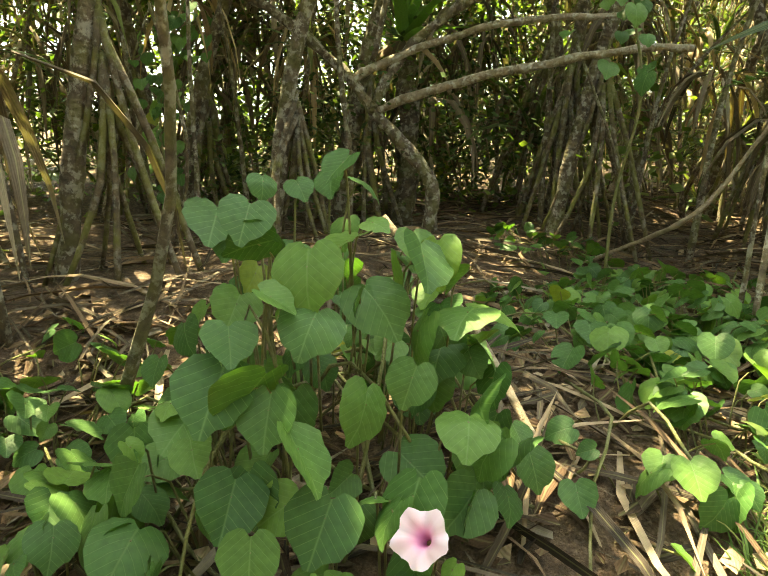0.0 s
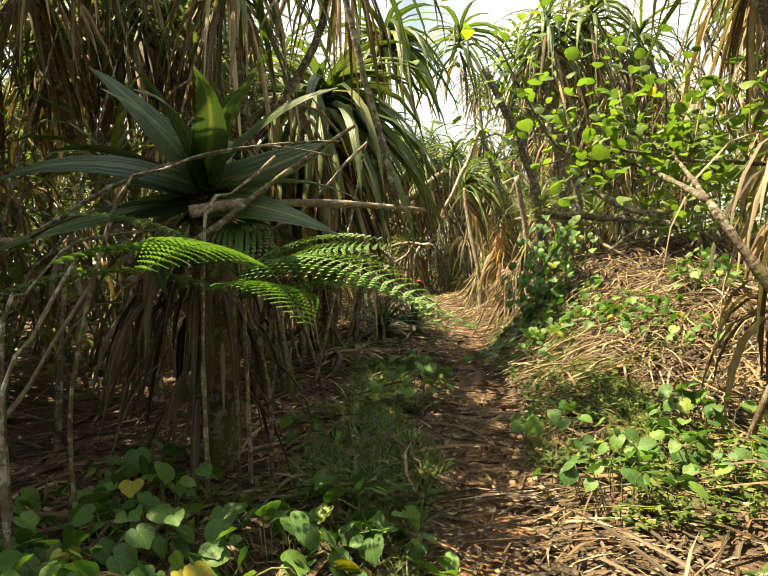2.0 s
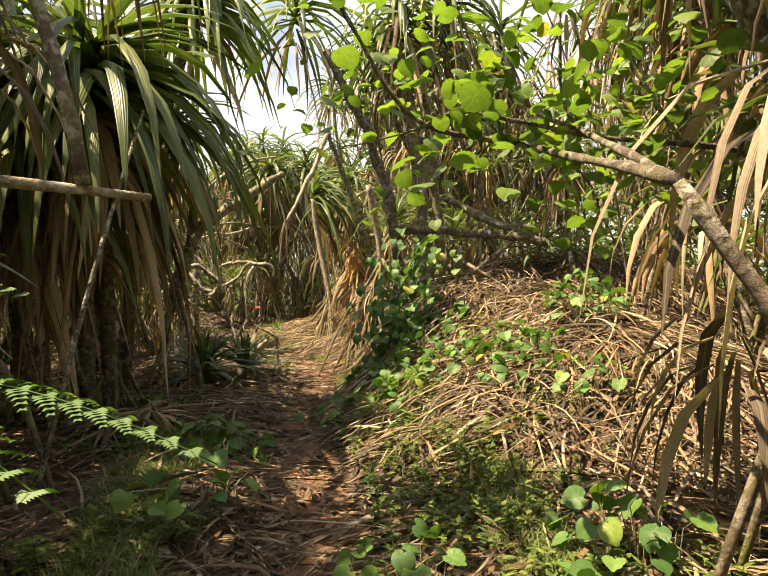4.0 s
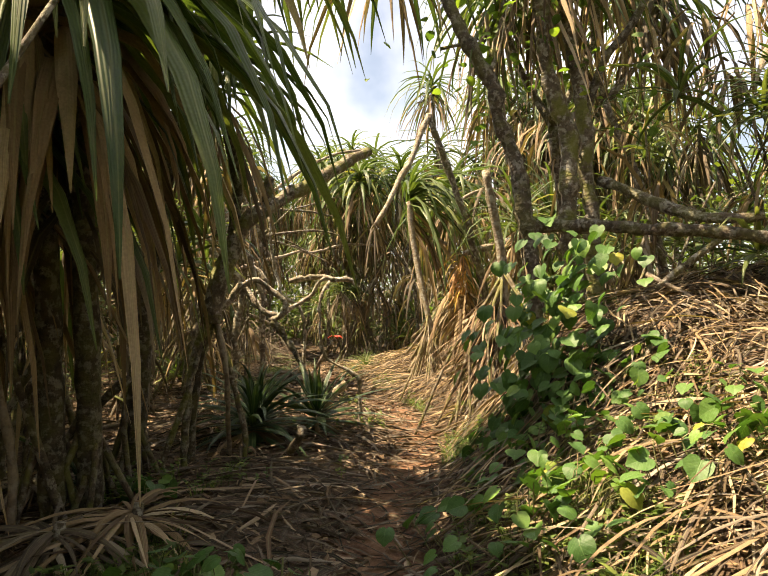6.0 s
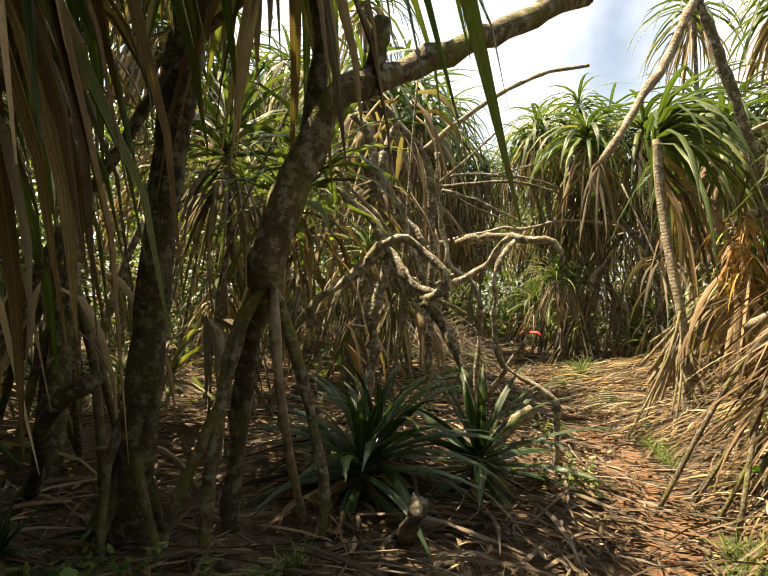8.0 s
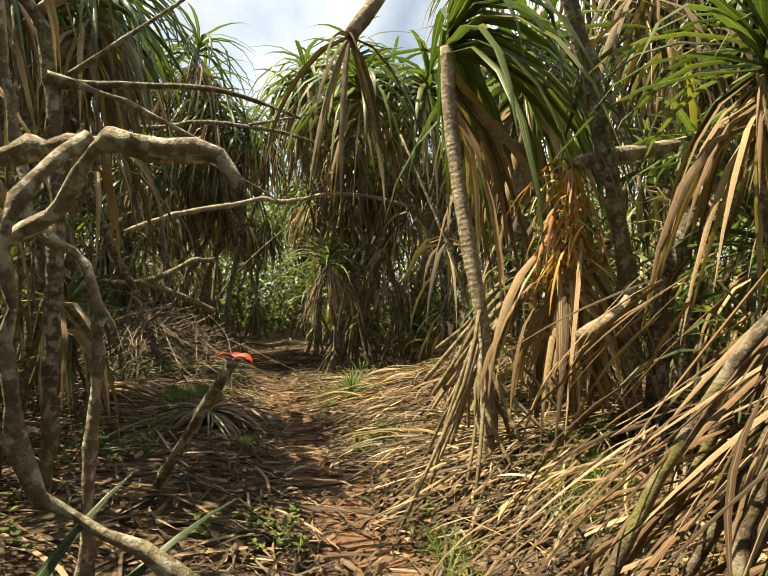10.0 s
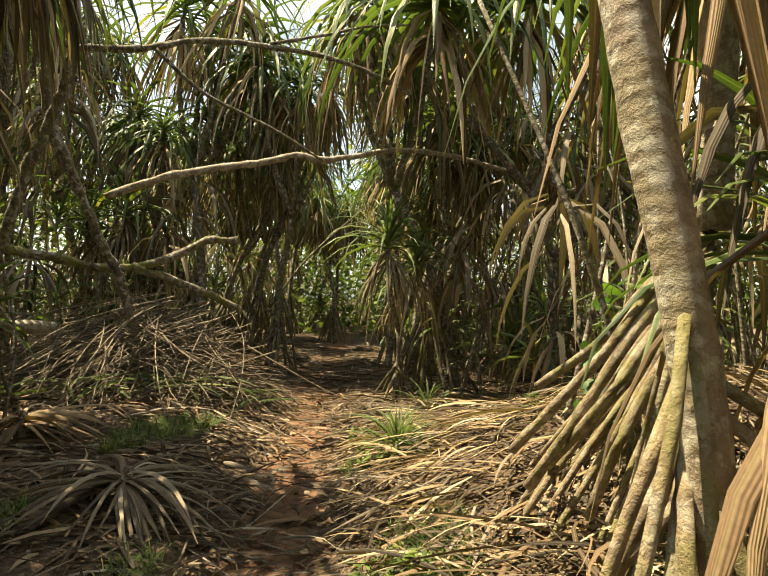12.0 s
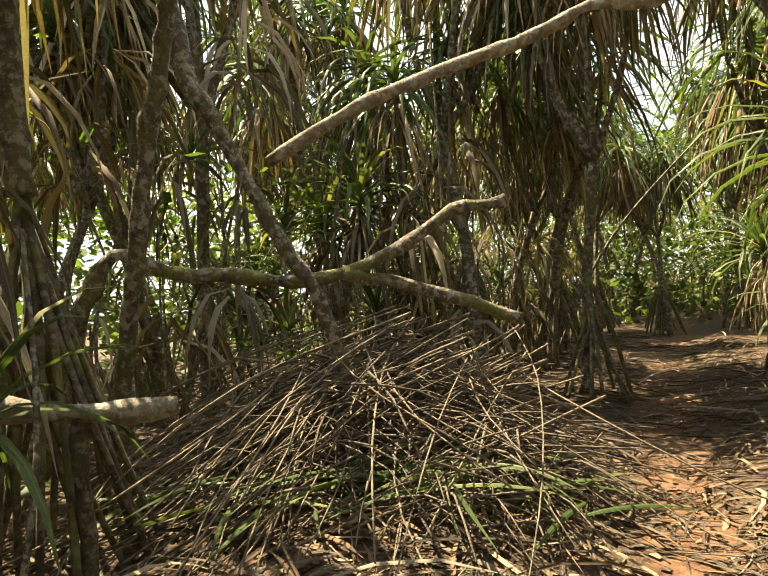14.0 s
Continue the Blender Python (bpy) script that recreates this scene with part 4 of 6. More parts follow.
# ---- the clearing with the flowering vine ----
bx, by, _ = (3.22, -7.26, 0.64)
bush = vine_patch((bx, by), 0.66, 0.55, 190, 0.92, (0.075, 0.14), 31, "lush heart-leaved vine mounded over dry branches with one pink flower", dome=True, face=math.atan2(-8.0 - by, 5.2 - bx))
VINES = [((-0.07, -4.95, 0.10), 0.9, 0.6, 50, 0.16), ((1.42, -5.02, 0.10), 0.8, 0.5, 50, 0.16), ((2.48, -5.36, 0.10), 0.6, 0.5, 44, 0.18), ((2.41, -6.03, 0.10), 0.45, 0.4, 30, 0.14), ((3.18, -6.01, 0.10), 0.5, 0.4, 36, 0.2), ((2.77, -8.14, 0.10), 0.4, 0.4, 36, 0.22), ((2.08, -5.83, 0.10), 0.8, 0.4, 46, 0.2), ((2.90, -5.24, 0.10), 0.5, 0.35, 40, 0.3), ((3.04, -4.23, 0.10), 0.5, 0.3, 34, 0.25), ((2.25, -5.37, 0.10), 0.6, 0.3, 30, 0.2), ((3.90, -1.87, 0.10), 0.3, 0.3, 24, 0.25), ((4.38, -0.87, 0.10), 0.4, 0.4, 30, 0.3), ((1.90, -5.35, 0.10), 0.9, 0.5, 46, 0.14), ((2.56, -4.89, 0.10), 0.7, 0.5, 44, 0.16), ((2.16, -4.22, 0.10), 0.45, 0.4, 34, 0.35), ((2.49, -4.58, 0.10), 0.55, 0.4, 42, 0.3),
         ((1.61, -5.84, 0.10), 0.7, 0.4, 34, 0.14), ((3.40, -3.93, 0.10), 0.5, 0.35, 36, 0.16), ((2.48, -8.14, 0.10), 0.6, 0.5, 40, 0.15), ((3.34, -7.83, 0.20), 0.4, 0.4, 26, 0.2),
         ((3.28, -6.30, 0.10), 0.5, 0.4, 26, 0.14), ((4.19, -1.72, 0.10), 0.5, 0.5, 44, 0.3), ((3.33, -1.38, 0.10), 0.3, 0.35, 18, 0.2), ((1.78, -1.04, 0.10), 0.3, 0.6, 26, 0.35),
         ((1.73, -2.60, 0.10), 0.3, 0.3, 9, 0.2), ((1.73, -4.06, 0.10), 0.5, 0.5, 30, 0.3), ((3.08, -3.61, 0.10), 0.6, 0.3, 30, 0.2),
         ((1.78, 1.63, 0.10), 0.8, 0.5, 44, 0.25), ((3.04, 2.23, 0.20), 0.5, 0.4, 26, 0.25), ((2.71, 1.79, 0.20), 0.9, 0.5, 46, 0.25), ((3.78, 3.12, 0.40), 0.5, 0.5, 44, 0.5),
         ((3.83, 3.29, 0.50), 0.45, 0.45, 34, 0.5), ((0.89, 0.33, 0.10), 0.4, 0.6, 34, 0.3), ((0.72, 0.27, 0.10), 0.4, 0.3, 24, 0.25), ((-0.84, 1.32, 0.05), 0.2, 0.15, 9, 0.12), ((-1.19, 1.34, 0.05), 0.2, 0.15, 9, 0.1),
         ((-0.22, 5.50, 0.30), 0.12, 0.12, 6, 0.2), ((1.34, 2.92, 0.05), 0.5, 0.3, 22, 0.15), ((-3.14, 10.27, 1.72), 0.35, 0.35, 26, 1.5)]
for k, ((x, y, _z), rx, ry, n, h) in enumerate(VINES):
    if off_trail(x, y) > 0.3:
        vine_patch((x, y), rx, ry, n, h, (0.075, 0.125), 40 + k, lift=0.12 if y > -1.5 and x > 1.5 else 0.03)
# the vine hung over the root mound
vx, vy, vz = (1.51, 3.33, 1.46)
mound_vine = vine_patch((vx, vy), 0.85, 0.5, 130, 0.2, (0.09, 0.13), 90, "dense green heart-leaved vine draped over the root mound", face=-2.0, dome=False)


def drape(vine, pts, count, width, size, seed, face):
    """More leaves of a vine, hung along a line."""
    g = np.random.default_rng(seed)
    c = spline(pts, 0.1)
    o = np.array(vine.location)
    for k in range(count):
        p = c[g.integers(len(c))] + g.normal(0, 1, 3) * (width, width * 0.5, width * 0.6)
        place_leaf(HEARTS[k % 4], vine, tuple(p - o), face + g.normal(0, 0.7), g.uniform(0.4, 1.2), g.normal(0, 0.3), g.uniform(*size))


drape(mound_vine, [(1.58, 3.70, 2.05), (1.52, 3.45, 1.63), (1.40, 3.27, 1.27), (1.19, 3.04, 0.93)], 190, 0.26, (0.09, 0.135), 91, -2.0)
drape(mound_vine, [(1.32, 3.00, 0.94), (1.38, 2.93, 0.65), (1.40, 2.84, 0.30), (1.39, 2.73, 0.07)], 26, 0.09, (0.09, 0.12), 92, -2.0)
climber = vine_patch((-3.14, -8.59, 0.10)[:2], 0.3, 0.3, 14, 0.3, (0.08, 0.13), 93, "small-leaved climber hanging in a green curtain")
drape(climber, [(-0.96, -8.17, 0.36), (-1.20, -8.35, 0.96), (-1.26, -8.25, 1.67), (-1.38, -8.05, 2.31), (-1.42, -7.87, 3.04)], 120, 0.26, (0.07, 0.13), 94, -0.5)
limb("stem", [rel(p, climber.location) for p in to_ground([(-0.96, -8.17, 0.36), (-1.20, -8.35, 0.96), (-1.26, -8.25, 1.67), (-1.38, -8.05, 2.31), (-1.42, -7.87, 3.04)])], 0.014, 0.007, M_STEM, climber, step=0.12)
sapling = vine_patch((-0.21, -4.61, 0.10)[:2], 0.25, 0.25, 8, 0.3, (0.1, 0.14), 95, "leafy climber sprig up a thin stem beside the trail")
drape(sapling, [(1.16, -5.17, 1.33), (1.08, -5.25, 1.84), (1.04, -5.27, 2.17), (1.16, -5.01, 2.47)], 34, 0.2, (0.08, 0.14), 96, -0.5)
limb("stem", [rel(p, sapling.location) for p in to_ground([(1.05, -5.2, 0.7), (1.16, -5.17, 1.33), (1.08, -5.25, 1.84), (1.04, -5.27, 2.17), (1.16, -5.01, 2.47)])], 0.012, 0.006, M_STEM, sapling, step=0.1)


def flower(at, face, size):
    """A trumpet flower: five-lobed pink limb, deeper throat, tube behind."""
    root = thing("morning_glory_flower", "open pale pink trumpet flower on the heart-leaved vine", "flower", at)
    m, n, l, b = base("petal", 0.5)
    tc = n.new("ShaderNodeTexCoord").outputs["UV"]
    sp = n.new("ShaderNodeSeparateXYZ")
    l.new(tc, sp.inputs[0])
    rp = ramp_node(n, [(0.0, (0.55, 0.15, 0.36)), (0.4, (0.75, 0.36, 0.55)), (0.65, (0.68, 0.47, 0.57)), (1.0, (0.72, 0.58, 0.65))])
    l.new(sp.outputs["X"], rp.inputs["Fac"])
    l.new(rp.outputs["Color"], b.inputs["Base Color"])
    b.inputs["Subsurface Weight"].default_value = 0.15
    acc = Acc()
    k, rings = 40, [(0.05, -0.55), (0.10, -0.30), (0.2, -0.08), (0.34, -0.01), (0.5, -0.02)]
    v, uv, f = [], [], []
    for j, (r, x) in enumerate(rings):
        for i in range(k):
            t = 6.2832 * i / k
            rr = r * (1 + (0.10 * math.cos(5 * t) + 0.03 * math.cos(13 * t + 1) if j > 2 else 0))
            xx = x + (0.05 * math.cos(5 * t + 0.4) + 0.03 * math.sin(9 * t) + 0.03 * math.cos(2 * t) if j > 2 else 0)
            v.append((xx, rr * math.cos(t), rr * math.sin(t)))
            uv.append((j / 4, t))
    for j in range(4):
        for i in range(k):
            i2 = (i + 1) % k
            f.append((j * k + i, j * k + i2, (j + 1) * k + i2, (j + 1) * k + i))
    acc.add(v, f, uv)
    part("corolla", acc.mesh("corolla", m), root)
    acc = Acc()
    tube(acc, [(-0.5, 0, 0), (-0.75, 0, 0.02), (-0.95, 0.03, 0.1)], 0.06, 0.03, 6, 0.05, 0.1)
    part("calyx", acc.mesh("calyx", M_STEM), root, "green calyx and stalk")
    root.rotation_euler = Euler((0, face[0], face[1]))
    root.scale = (size, size, size)


flower((3.87, -7.13, 0.46), (-0.75, -0.75), 0.095)
# dry branches under the vine
limbed("dry_branch", "broken tan dry branch under the heart-leaved vine", "branch", (3.56, -6.58, 0.10), [("stem", [(3.51, -6.54, 0.06), (3.21, -6.65, 0.29), (2.88, -6.73, 0.49), (2.65, -6.99, 0.81)], 0.013, 0.011, M_STICK)])
limbed("dry_branch", "long tan dead stalk lying over litter", "branch", (2.98, -7.63, 0.10), [("stem", [(3.21, -7.61, 0.25), (3.35, -7.41, 0.26), (3.43, -7.23, 0.27)], 0.011, 0.01, M_STICK)])

# broad strap-leaved plant perched on a stump of dead leaves
lx, ly, lz = (1.58, -3.43, 2.0)
perch = rosette("broad_strap_plant", "large dark strap-leaved plant perched on a dead trunk", (lx, ly, lz), 34, 1.4, 0.24, 51, M_LILY, e_low=-0.6, bend=0.8, fold=0.15, dead=0, blunt=0.6, e_top=1.15, twist=0.55)
stump = thing("dead_screw_pine", "dark dead screw pine trunk hung with old leaves", "tree", (lx, ly, land_z(lx, ly)))
limb("trunk", [(0, 0, -0.1), (0.05, 0.03, (lz - land_z(lx, ly)) * 0.5), (0, 0, lz - land_z(lx, ly) + 0.05)], 0.16, 0.13, M_DARKBARK, stump, sides=10)
acc = Acc()
for k in range(90):
    a = rng.uniform(0, 6.283)
    strap(acc, (0.3 * math.cos(a) * rng.uniform(0.5, 1.6), 0.3 * math.sin(a) * rng.uniform(0.5, 1.6), rng.uniform(0.5, 1.75)), a, rng.uniform(-1.2, 0.3), -1.5, rng.uniform(0.4, 1.0), rng.uniform(0.03, 0.06), 6, 0.5, 0.5, rng.normal(0, 0.4))
part("dead_skirt", acc.mesh("dead_skirt", M_OLDLITTER), stump, "long dark hanging dead leaves")
limb("branch", [rel(p, stump.location) for p in [(1.94, -3.81, 1.90), (2.06, -3.51, 1.96), (2.34, -3.04, 1.98), (2.55, -2.64, 1.97), (2.72, -2.30, 1.95)]], 0.04, 0.016, M_PALE, stump, "pale broken branch")
limb("branch", [rel(p, stump.location) for p in [(1.77, -4.18, 1.46), (2.09, -3.80, 1.76), (2.25, -3.44, 2.07), (2.40, -3.09, 2.34), (2.56, -2.91, 2.50)]], 0.028, 0.012, M_BARK, stump)
limb("branch", [rel(p, stump.location) for p in [(1.43, -4.54, 1.75), (1.73, -4.19, 2.05), (2.06, -3.80, 2.24), (2.32, -3.33, 2.35), (2.49, -2.99, 2.39)]], 0.018, 0.008, M_BARK, stump)
limb("branch", [rel(p, stump.location) for p in [(2.63, -2.53, 1.98), (2.54, -2.55, 2.41), (2.44, -2.63, 2.90), (2.31, -2.73, 3.65), (2.20, -2.82, 4.25)]], 0.028, 0.022, M_BARK, stump, "thin upright stem")
limbed("twiggy_shrub", "bare arching grey twigs in front of the dark strap-leaved plant", "shrub", (1.9, -4.5, land_z(1.9, -4.5)), [
    ("twig", to_ground([(1.95, -4.6, 0.9), (2.12, -4.40, 1.94), (2.18, -4.16, 2.11), (2.29, -3.88, 2.23), (2.45, -3.56, 2.28), (2.64, -3.24, 2.24)]), 0.014, 0.007, M_BARK),
    ("twig", to_ground([(2.17, -5.03, 1.01), (2.16, -4.89, 1.24), (2.16, -4.77, 1.44), (2.17, -4.68, 1.58)]), 0.016, 0.008, M_GNARL),
    ("twig", to_ground([(1.95, -4.93, 1.30), (1.87, -4.78, 1.44), (1.81, -4.62, 1.59), (1.76, -4.43, 1.72), (1.89, -3.99, 1.79)]), 0.015, 0.008, M_BARK),
    ("twig", to_ground([(2.10, -3.86, 0.9), (2.13, -3.84, 1.87), (2.16, -3.67, 2.00), (2.22, -3.48, 2.16), (2.23, -3.35, 2.27)]), 0.016, 0.01, M_GNARL),
    ("twig", to_ground([(2.04, -3.46, 1.63), (2.14, -3.29, 1.80), (2.31, -3.07, 2.00), (2.46, -2.92, 2.23), (2.58, -2.80, 2.40)]), 0.018, 0.01, M_GNARL)])
fp = (2.30, -3.74, 1.30)
fern((fp[0], fp[1], land_z(fp[0], fp[1])), [(0.75, 0.12, 1.05), (0.35, 0.05, 1.1), (0.0, 0.15, 1.0), (-0.4, 0.2, 0.95), (-0.95, 0.3, 0.9), (-1.6, 0.35, 0.95), (-2.3, 0.3, 1.0), (1.3, 0.35, 0.9), (2.4, 0.6, 0.8), (0.2, 0.55, 0.85), (-2.0, 0.6, 0.8), (0.95, 0.5, 0.8)], 1.35, 61, "feathery bright green fern spreading beside the dark trunk", lift=1.42)
limbed("fern_stalks", "dark fern stalks under the fronds", "fern", (2.31, -3.73, 1.03), [("stalk", to_ground([(2.41, -3.63, 0.84), (2.30, -3.72, 1.40)]), 0.016, 0.01, M_DARKBARK), ("stalk", to_ground([(2.21, -3.71, 0.81), (2.27, -3.76, 1.40)]), 0.014, 0.01, M_DARKBARK)])
rosette("nest_fern", "bright green nest fern in the shade of the grove", (-2.07, -5.99, 1.98), 22, 0.9, 0.13, 62, M_FERN, e_low=0.2, bend=0.7, fold=0.15, dead=6, blunt=0.6)
limbed("nest_fern_tree", "mossy trunk that carries a nest fern", "tree", (-1.88, -6.00, 0.48), [("trunk", to_ground([(-2.00, -5.98, 0.69), (-2.11, -5.98, 1.95)]), 0.13, 0.1, M_DARKBARK)])

# the forked tree of the clearing
fb = (-1.02, -5.91, 0.60)
limbed("forked_tree", "low forked tree with long pale spreading branches", "tree", (fb[0], fb[1], land_z(fb[0], fb[1])), [
    ("trunk", to_ground([(-1.02, -5.91, 0.60), (-1.16, -6.19, 0.98), (-1.27, -6.43, 1.27)]), 0.07, 0.06, M_BARK),
    ("branch", [(-1.26, -6.40, 1.24), (-1.40, -6.71, 1.65), (-1.57, -7.36, 2.16), (-1.75, -8.18, 2.43), (-1.97, -9.06, 2.80), (-2.17, -9.60, 3.04)], 0.055, 0.035, M_BARK),
    ("branch", [(-1.27, -6.43, 1.27), (-1.24, -6.14, 1.76), (-1.05, -5.69, 2.16), (-0.80, -5.12, 2.41), (-0.63, -4.57, 2.44)], 0.05, 0.035, M_BARK),
    ("branch", [(-1.28, -6.45, 1.31), (-1.35, -6.59, 1.48), (-1.34, -6.52, 1.61), (-1.07, -5.88, 1.86), (-0.80, -5.31, 2.01), (-0.51, -4.35, 2.09)], 0.045, 0.025, M_PALE),
    ("branch", [(-1.26, -6.43, 1.24), (-1.03, -5.93, 1.43), (-0.57, -5.03, 1.67), (-0.26, -4.36, 1.78), (-0.14, -3.96, 1.80)], 0.045, 0.03, M_PALE),
    ("branch", [(-1.42, -6.41, 1.71), (-1.46, -6.26, 2.36), (-1.46, -6.01, 2.97), (-1.44, -5.82, 3.27)], 0.03, 0.02, M_BARK),
    ("branch", [(-0.80, -5.12, 2.41), (-0.75, -4.84, 2.72), (-0.67, -4.62, 2.65)], 0.03, 0.02, M_BARK)])
limbed("slender_stem", "slender upright grey stem behind the vines", "sapling", (-1.02, -6.64, 0.41), [("stem", to_ground([(-1.07, -6.66, 0.79), (-1.23, -6.76, 1.78), (-1.35, -6.77, 2.73), (-1.50, -6.82, 3.73)]), 0.03, 0.025, M_BARK)])
limbed("slender_stem", "slender upright grey stem behind the vines", "sapling", (-0.49, -3.24, 0.80), [("stem", to_ground([(-1.41, -4.59, 0.30), (-1.57, -4.55, 1.63), (-1.73, -4.57, 2.85), (-1.91, -4.58, 4.18)]), 0.03, 0.025, M_BARK)])
limbed("bent_stick", "thin bent yellowish stick leaning from the litter", "branch", (0.15, -4.78, 0.10), [("stem", [(0.15, -4.78, 0.10), (1.05, -4.73, 0.53), (1.09, -4.49, 0.75), (1.11, -4.29, 1.07), (1.14, -4.06, 1.42), (1.14, -3.97, 1.62)], 0.018, 0.012, M_STICK)])
limbed("mossy_root", "mossy fallen stick on the ground", "branch", (2.16, -6.14, 0.10), [("stem", [(2.25, -6.24, 0.10), (2.21, -6.02, 0.16), (2.07, -5.75, 0.18), (1.66, -5.37, 0.12)], 0.025, 0.02, M_MOSSY)])

# ---- the middle of the trail ----
# leafy tree whose branch reaches over the trail
tb = (5.09, -1.79, 1.02)
hau = limbed("round_leaf_tree", "crooked tree with round yellow-green leaves over the trail", "tree", (tb[0], tb[1], land_z(tb[0], tb[1])), [
    ("trunk", to_ground([(5.06, -1.82, 0.85), (4.98, -1.85, 1.25), (4.84, -1.92, 1.48), (4.58, -1.95, 1.90)]), 0.06, 0.026, M_MOSSY),
    ("branch", [(4.98, -1.85, 1.25), (5.13, -1.85, 1.64), (5.27, -1.86, 2.12), (5.22, -2.11, 2.55)], 0.045, 0.035, M_DARKBARK),
    ("branch", [(5.24, -0.03, 2.17), (4.82, -0.32, 2.29), (4.24, -0.57, 2.36), (3.81, -0.76, 2.46), (3.52, -0.88, 2.52), (3.34, -0.96, 2.43), (2.95, -1.03, 2.36)], 0.022, 0.005, M_DARKBARK),
    ("branch", [(4.24, -0.57, 2.36), (3.93, -0.60, 2.52), (3.74, -0.57, 2.75), (3.66, -0.50, 3.05)], 0.016, 0.006, M_MOSSY),
    ("branch", [(4.67, -0.38, 2.31), (4.51, -0.34, 2.62), (4.37, -0.19, 2.98)], 0.016, 0.006, M_MOSSY),
    ("branch", [(4.58, -1.95, 1.90), (3.86, -0.60, 2.35), (3.33, -0.92, 2.49), (3.02, -1.09, 3.00), (2.81, -1.20, 3.51)], 0.024, 0.008, M_DARKBARK),
    ("branch", [(4.58, -1.95, 1.90), (4.07, -0.46, 2.55), (4.04, -0.45, 3.13)], 0.02, 0.008, M_DARKBARK)])


def leaves_along(tree, pts, count, width, size, seed, shapes=ROUNDS):
    g = np.random.default_rng(seed)
    c = spline(pts, 0.1)
    o = np.array(tree.location)
    for k in range(count):
        p = c[g.integers(len(c))] + g.normal(0, 1, 3) * (width, width, width * 0.8)
        place_leaf(shapes[k % len(shapes)], tree, tuple(p - o), g.uniform(0, 6.283), g.uniform(-0.1, 0.9), g.normal(0, 0.35), g.uniform(*size))


leaves_along(hau, [(4.91, -0.17, 2.49), (4.24, -0.57, 2.36), (3.80, -0.65, 2.57), (3.67, -0.60, 2.90)], 130, 0.24, (0.06, 0.105), 71)
leaves_along(hau, [(3.48, -0.57, 2.79), (3.11, -0.52, 2.88), (2.68, -0.59, 2.72), (2.26, -0.67, 2.71)], 50, 0.16, (0.05, 0.09), 72)
leaves_along(hau, [(4.74, 0.08, 2.96), (4.37, -0.08, 2.91), (4.12, -0.41, 2.21), (4.69, -0.16, 2.12)], 100, 0.28, (0.06, 0.11), 73)
leaves_along(hau, [(3.16, -1.04, 2.42), (3.58, -0.78, 2.36), (4.04, -0.49, 2.47), (4.57, -0.16, 2.49), (4.92, 0.08, 2.77)], 150, 0.36, (0.065, 0.12), 74)
leaves_along(hau, [(3.02, -1.09, 3.00), (3.34, -0.88, 3.24), (3.86, -0.57, 2.89), (2.81, -1.19, 3.59)], 100, 0.36, (0.06, 0.11), 75)

# three mossy trunks on the root mound
TRIO = [([(0.88, 4.68, 2.08), (0.79, 4.60, 2.70), (0.68, 4.50, 3.33), (0.57, 4.28, 3.86), (0.37, 4.01, 4.38), (0.18, 3.86, 4.99)], 0.10, 0.06), ([(1.23, 5.02, 2.08), (1.22, 4.97, 2.82), (1.19, 4.93, 3.45), (1.09, 4.71, 4.15), (1.04, 4.63, 5.19)], 0.11, 0.085),
        ([(1.38, 5.35, 2.10), (1.38, 5.31, 2.85), (1.32, 5.23, 3.72), (1.21, 5.13, 4.48), (1.20, 5.08, 5.35)], 0.09, 0.07)]
for k, (pts, r0, r1) in enumerate(TRIO):
    foot = (pts[0][0], pts[0][1], land_z(pts[0][0], pts[0][1]))
    limbs = [("trunk", [(foot[0], foot[1], foot[2] - 0.1)] + pts, r0, r1, M_MOSSY if k else M_DARKBARK)]
    if k == 2:
        limbs.append(("branch", [(1.34, 5.25, 3.61), (1.54, 5.24, 4.17), (1.80, 5.26, 4.49), (2.05, 5.29, 4.85)], 0.05, 0.04, M_DARKBARK))
    if k == 0:
        limbs.append(("branch", [(0.57, 4.28, 3.86), (0.59, 4.51, 4.25), (0.29, 4.55, 4.45), (-0.03, 4.47, 4.44)], 0.03, 0.02, M_MOSSY))
    tree = limbed("mossy_trunk_tree", "upright lichen-spotted trunk rising from the root mound", "tree", foot, limbs, "trunks on the mound")
    leaves_along(tree, [tuple(np.array(p) + (0, 0, 0.4)) for p in pts[2:]], 90, 0.45, (0.05, 0.10), 80 + k)
    hero_crown(tree, rel((pts[-1][0] + 0.5 * (k - 1), pts[-1][1], pts[-1][2] + 0.5), foot), 1.2, 84 + k, 34, 12)
r1b = (0.14, 5.73, 1.95)
cone = thing("root_cone", "cone of mossy pale prop roots on the bank", "roots", (r1b[0], r1b[1], land_z(r1b[0], r1b[1])))
limb("trunk", [rel(p, cone.location) for p in to_ground([(0.14, 5.75, 1.31), (0.15, 5.73, 2.00), (0.11, 5.69, 2.46), (0.05, 5.62, 2.92), (0.01, 5.58, 3.27)])], 0.07, 0.055, M_PALE, cone, sides=9, step=0.1)
prop_roots(cone, (0.0, 0.0, 1.75), 1.25, 24, 0.022, np.random.default_rng(8), land_z, az0=3.3, az1=5.7)
prop_roots(cone, (0.1, 0.0, 1.2), 0.95, 20, 0.018, np.random.default_rng(9), land_z, M_DARKBARK, az0=2.6, az1=5.6)
acc = Acc()
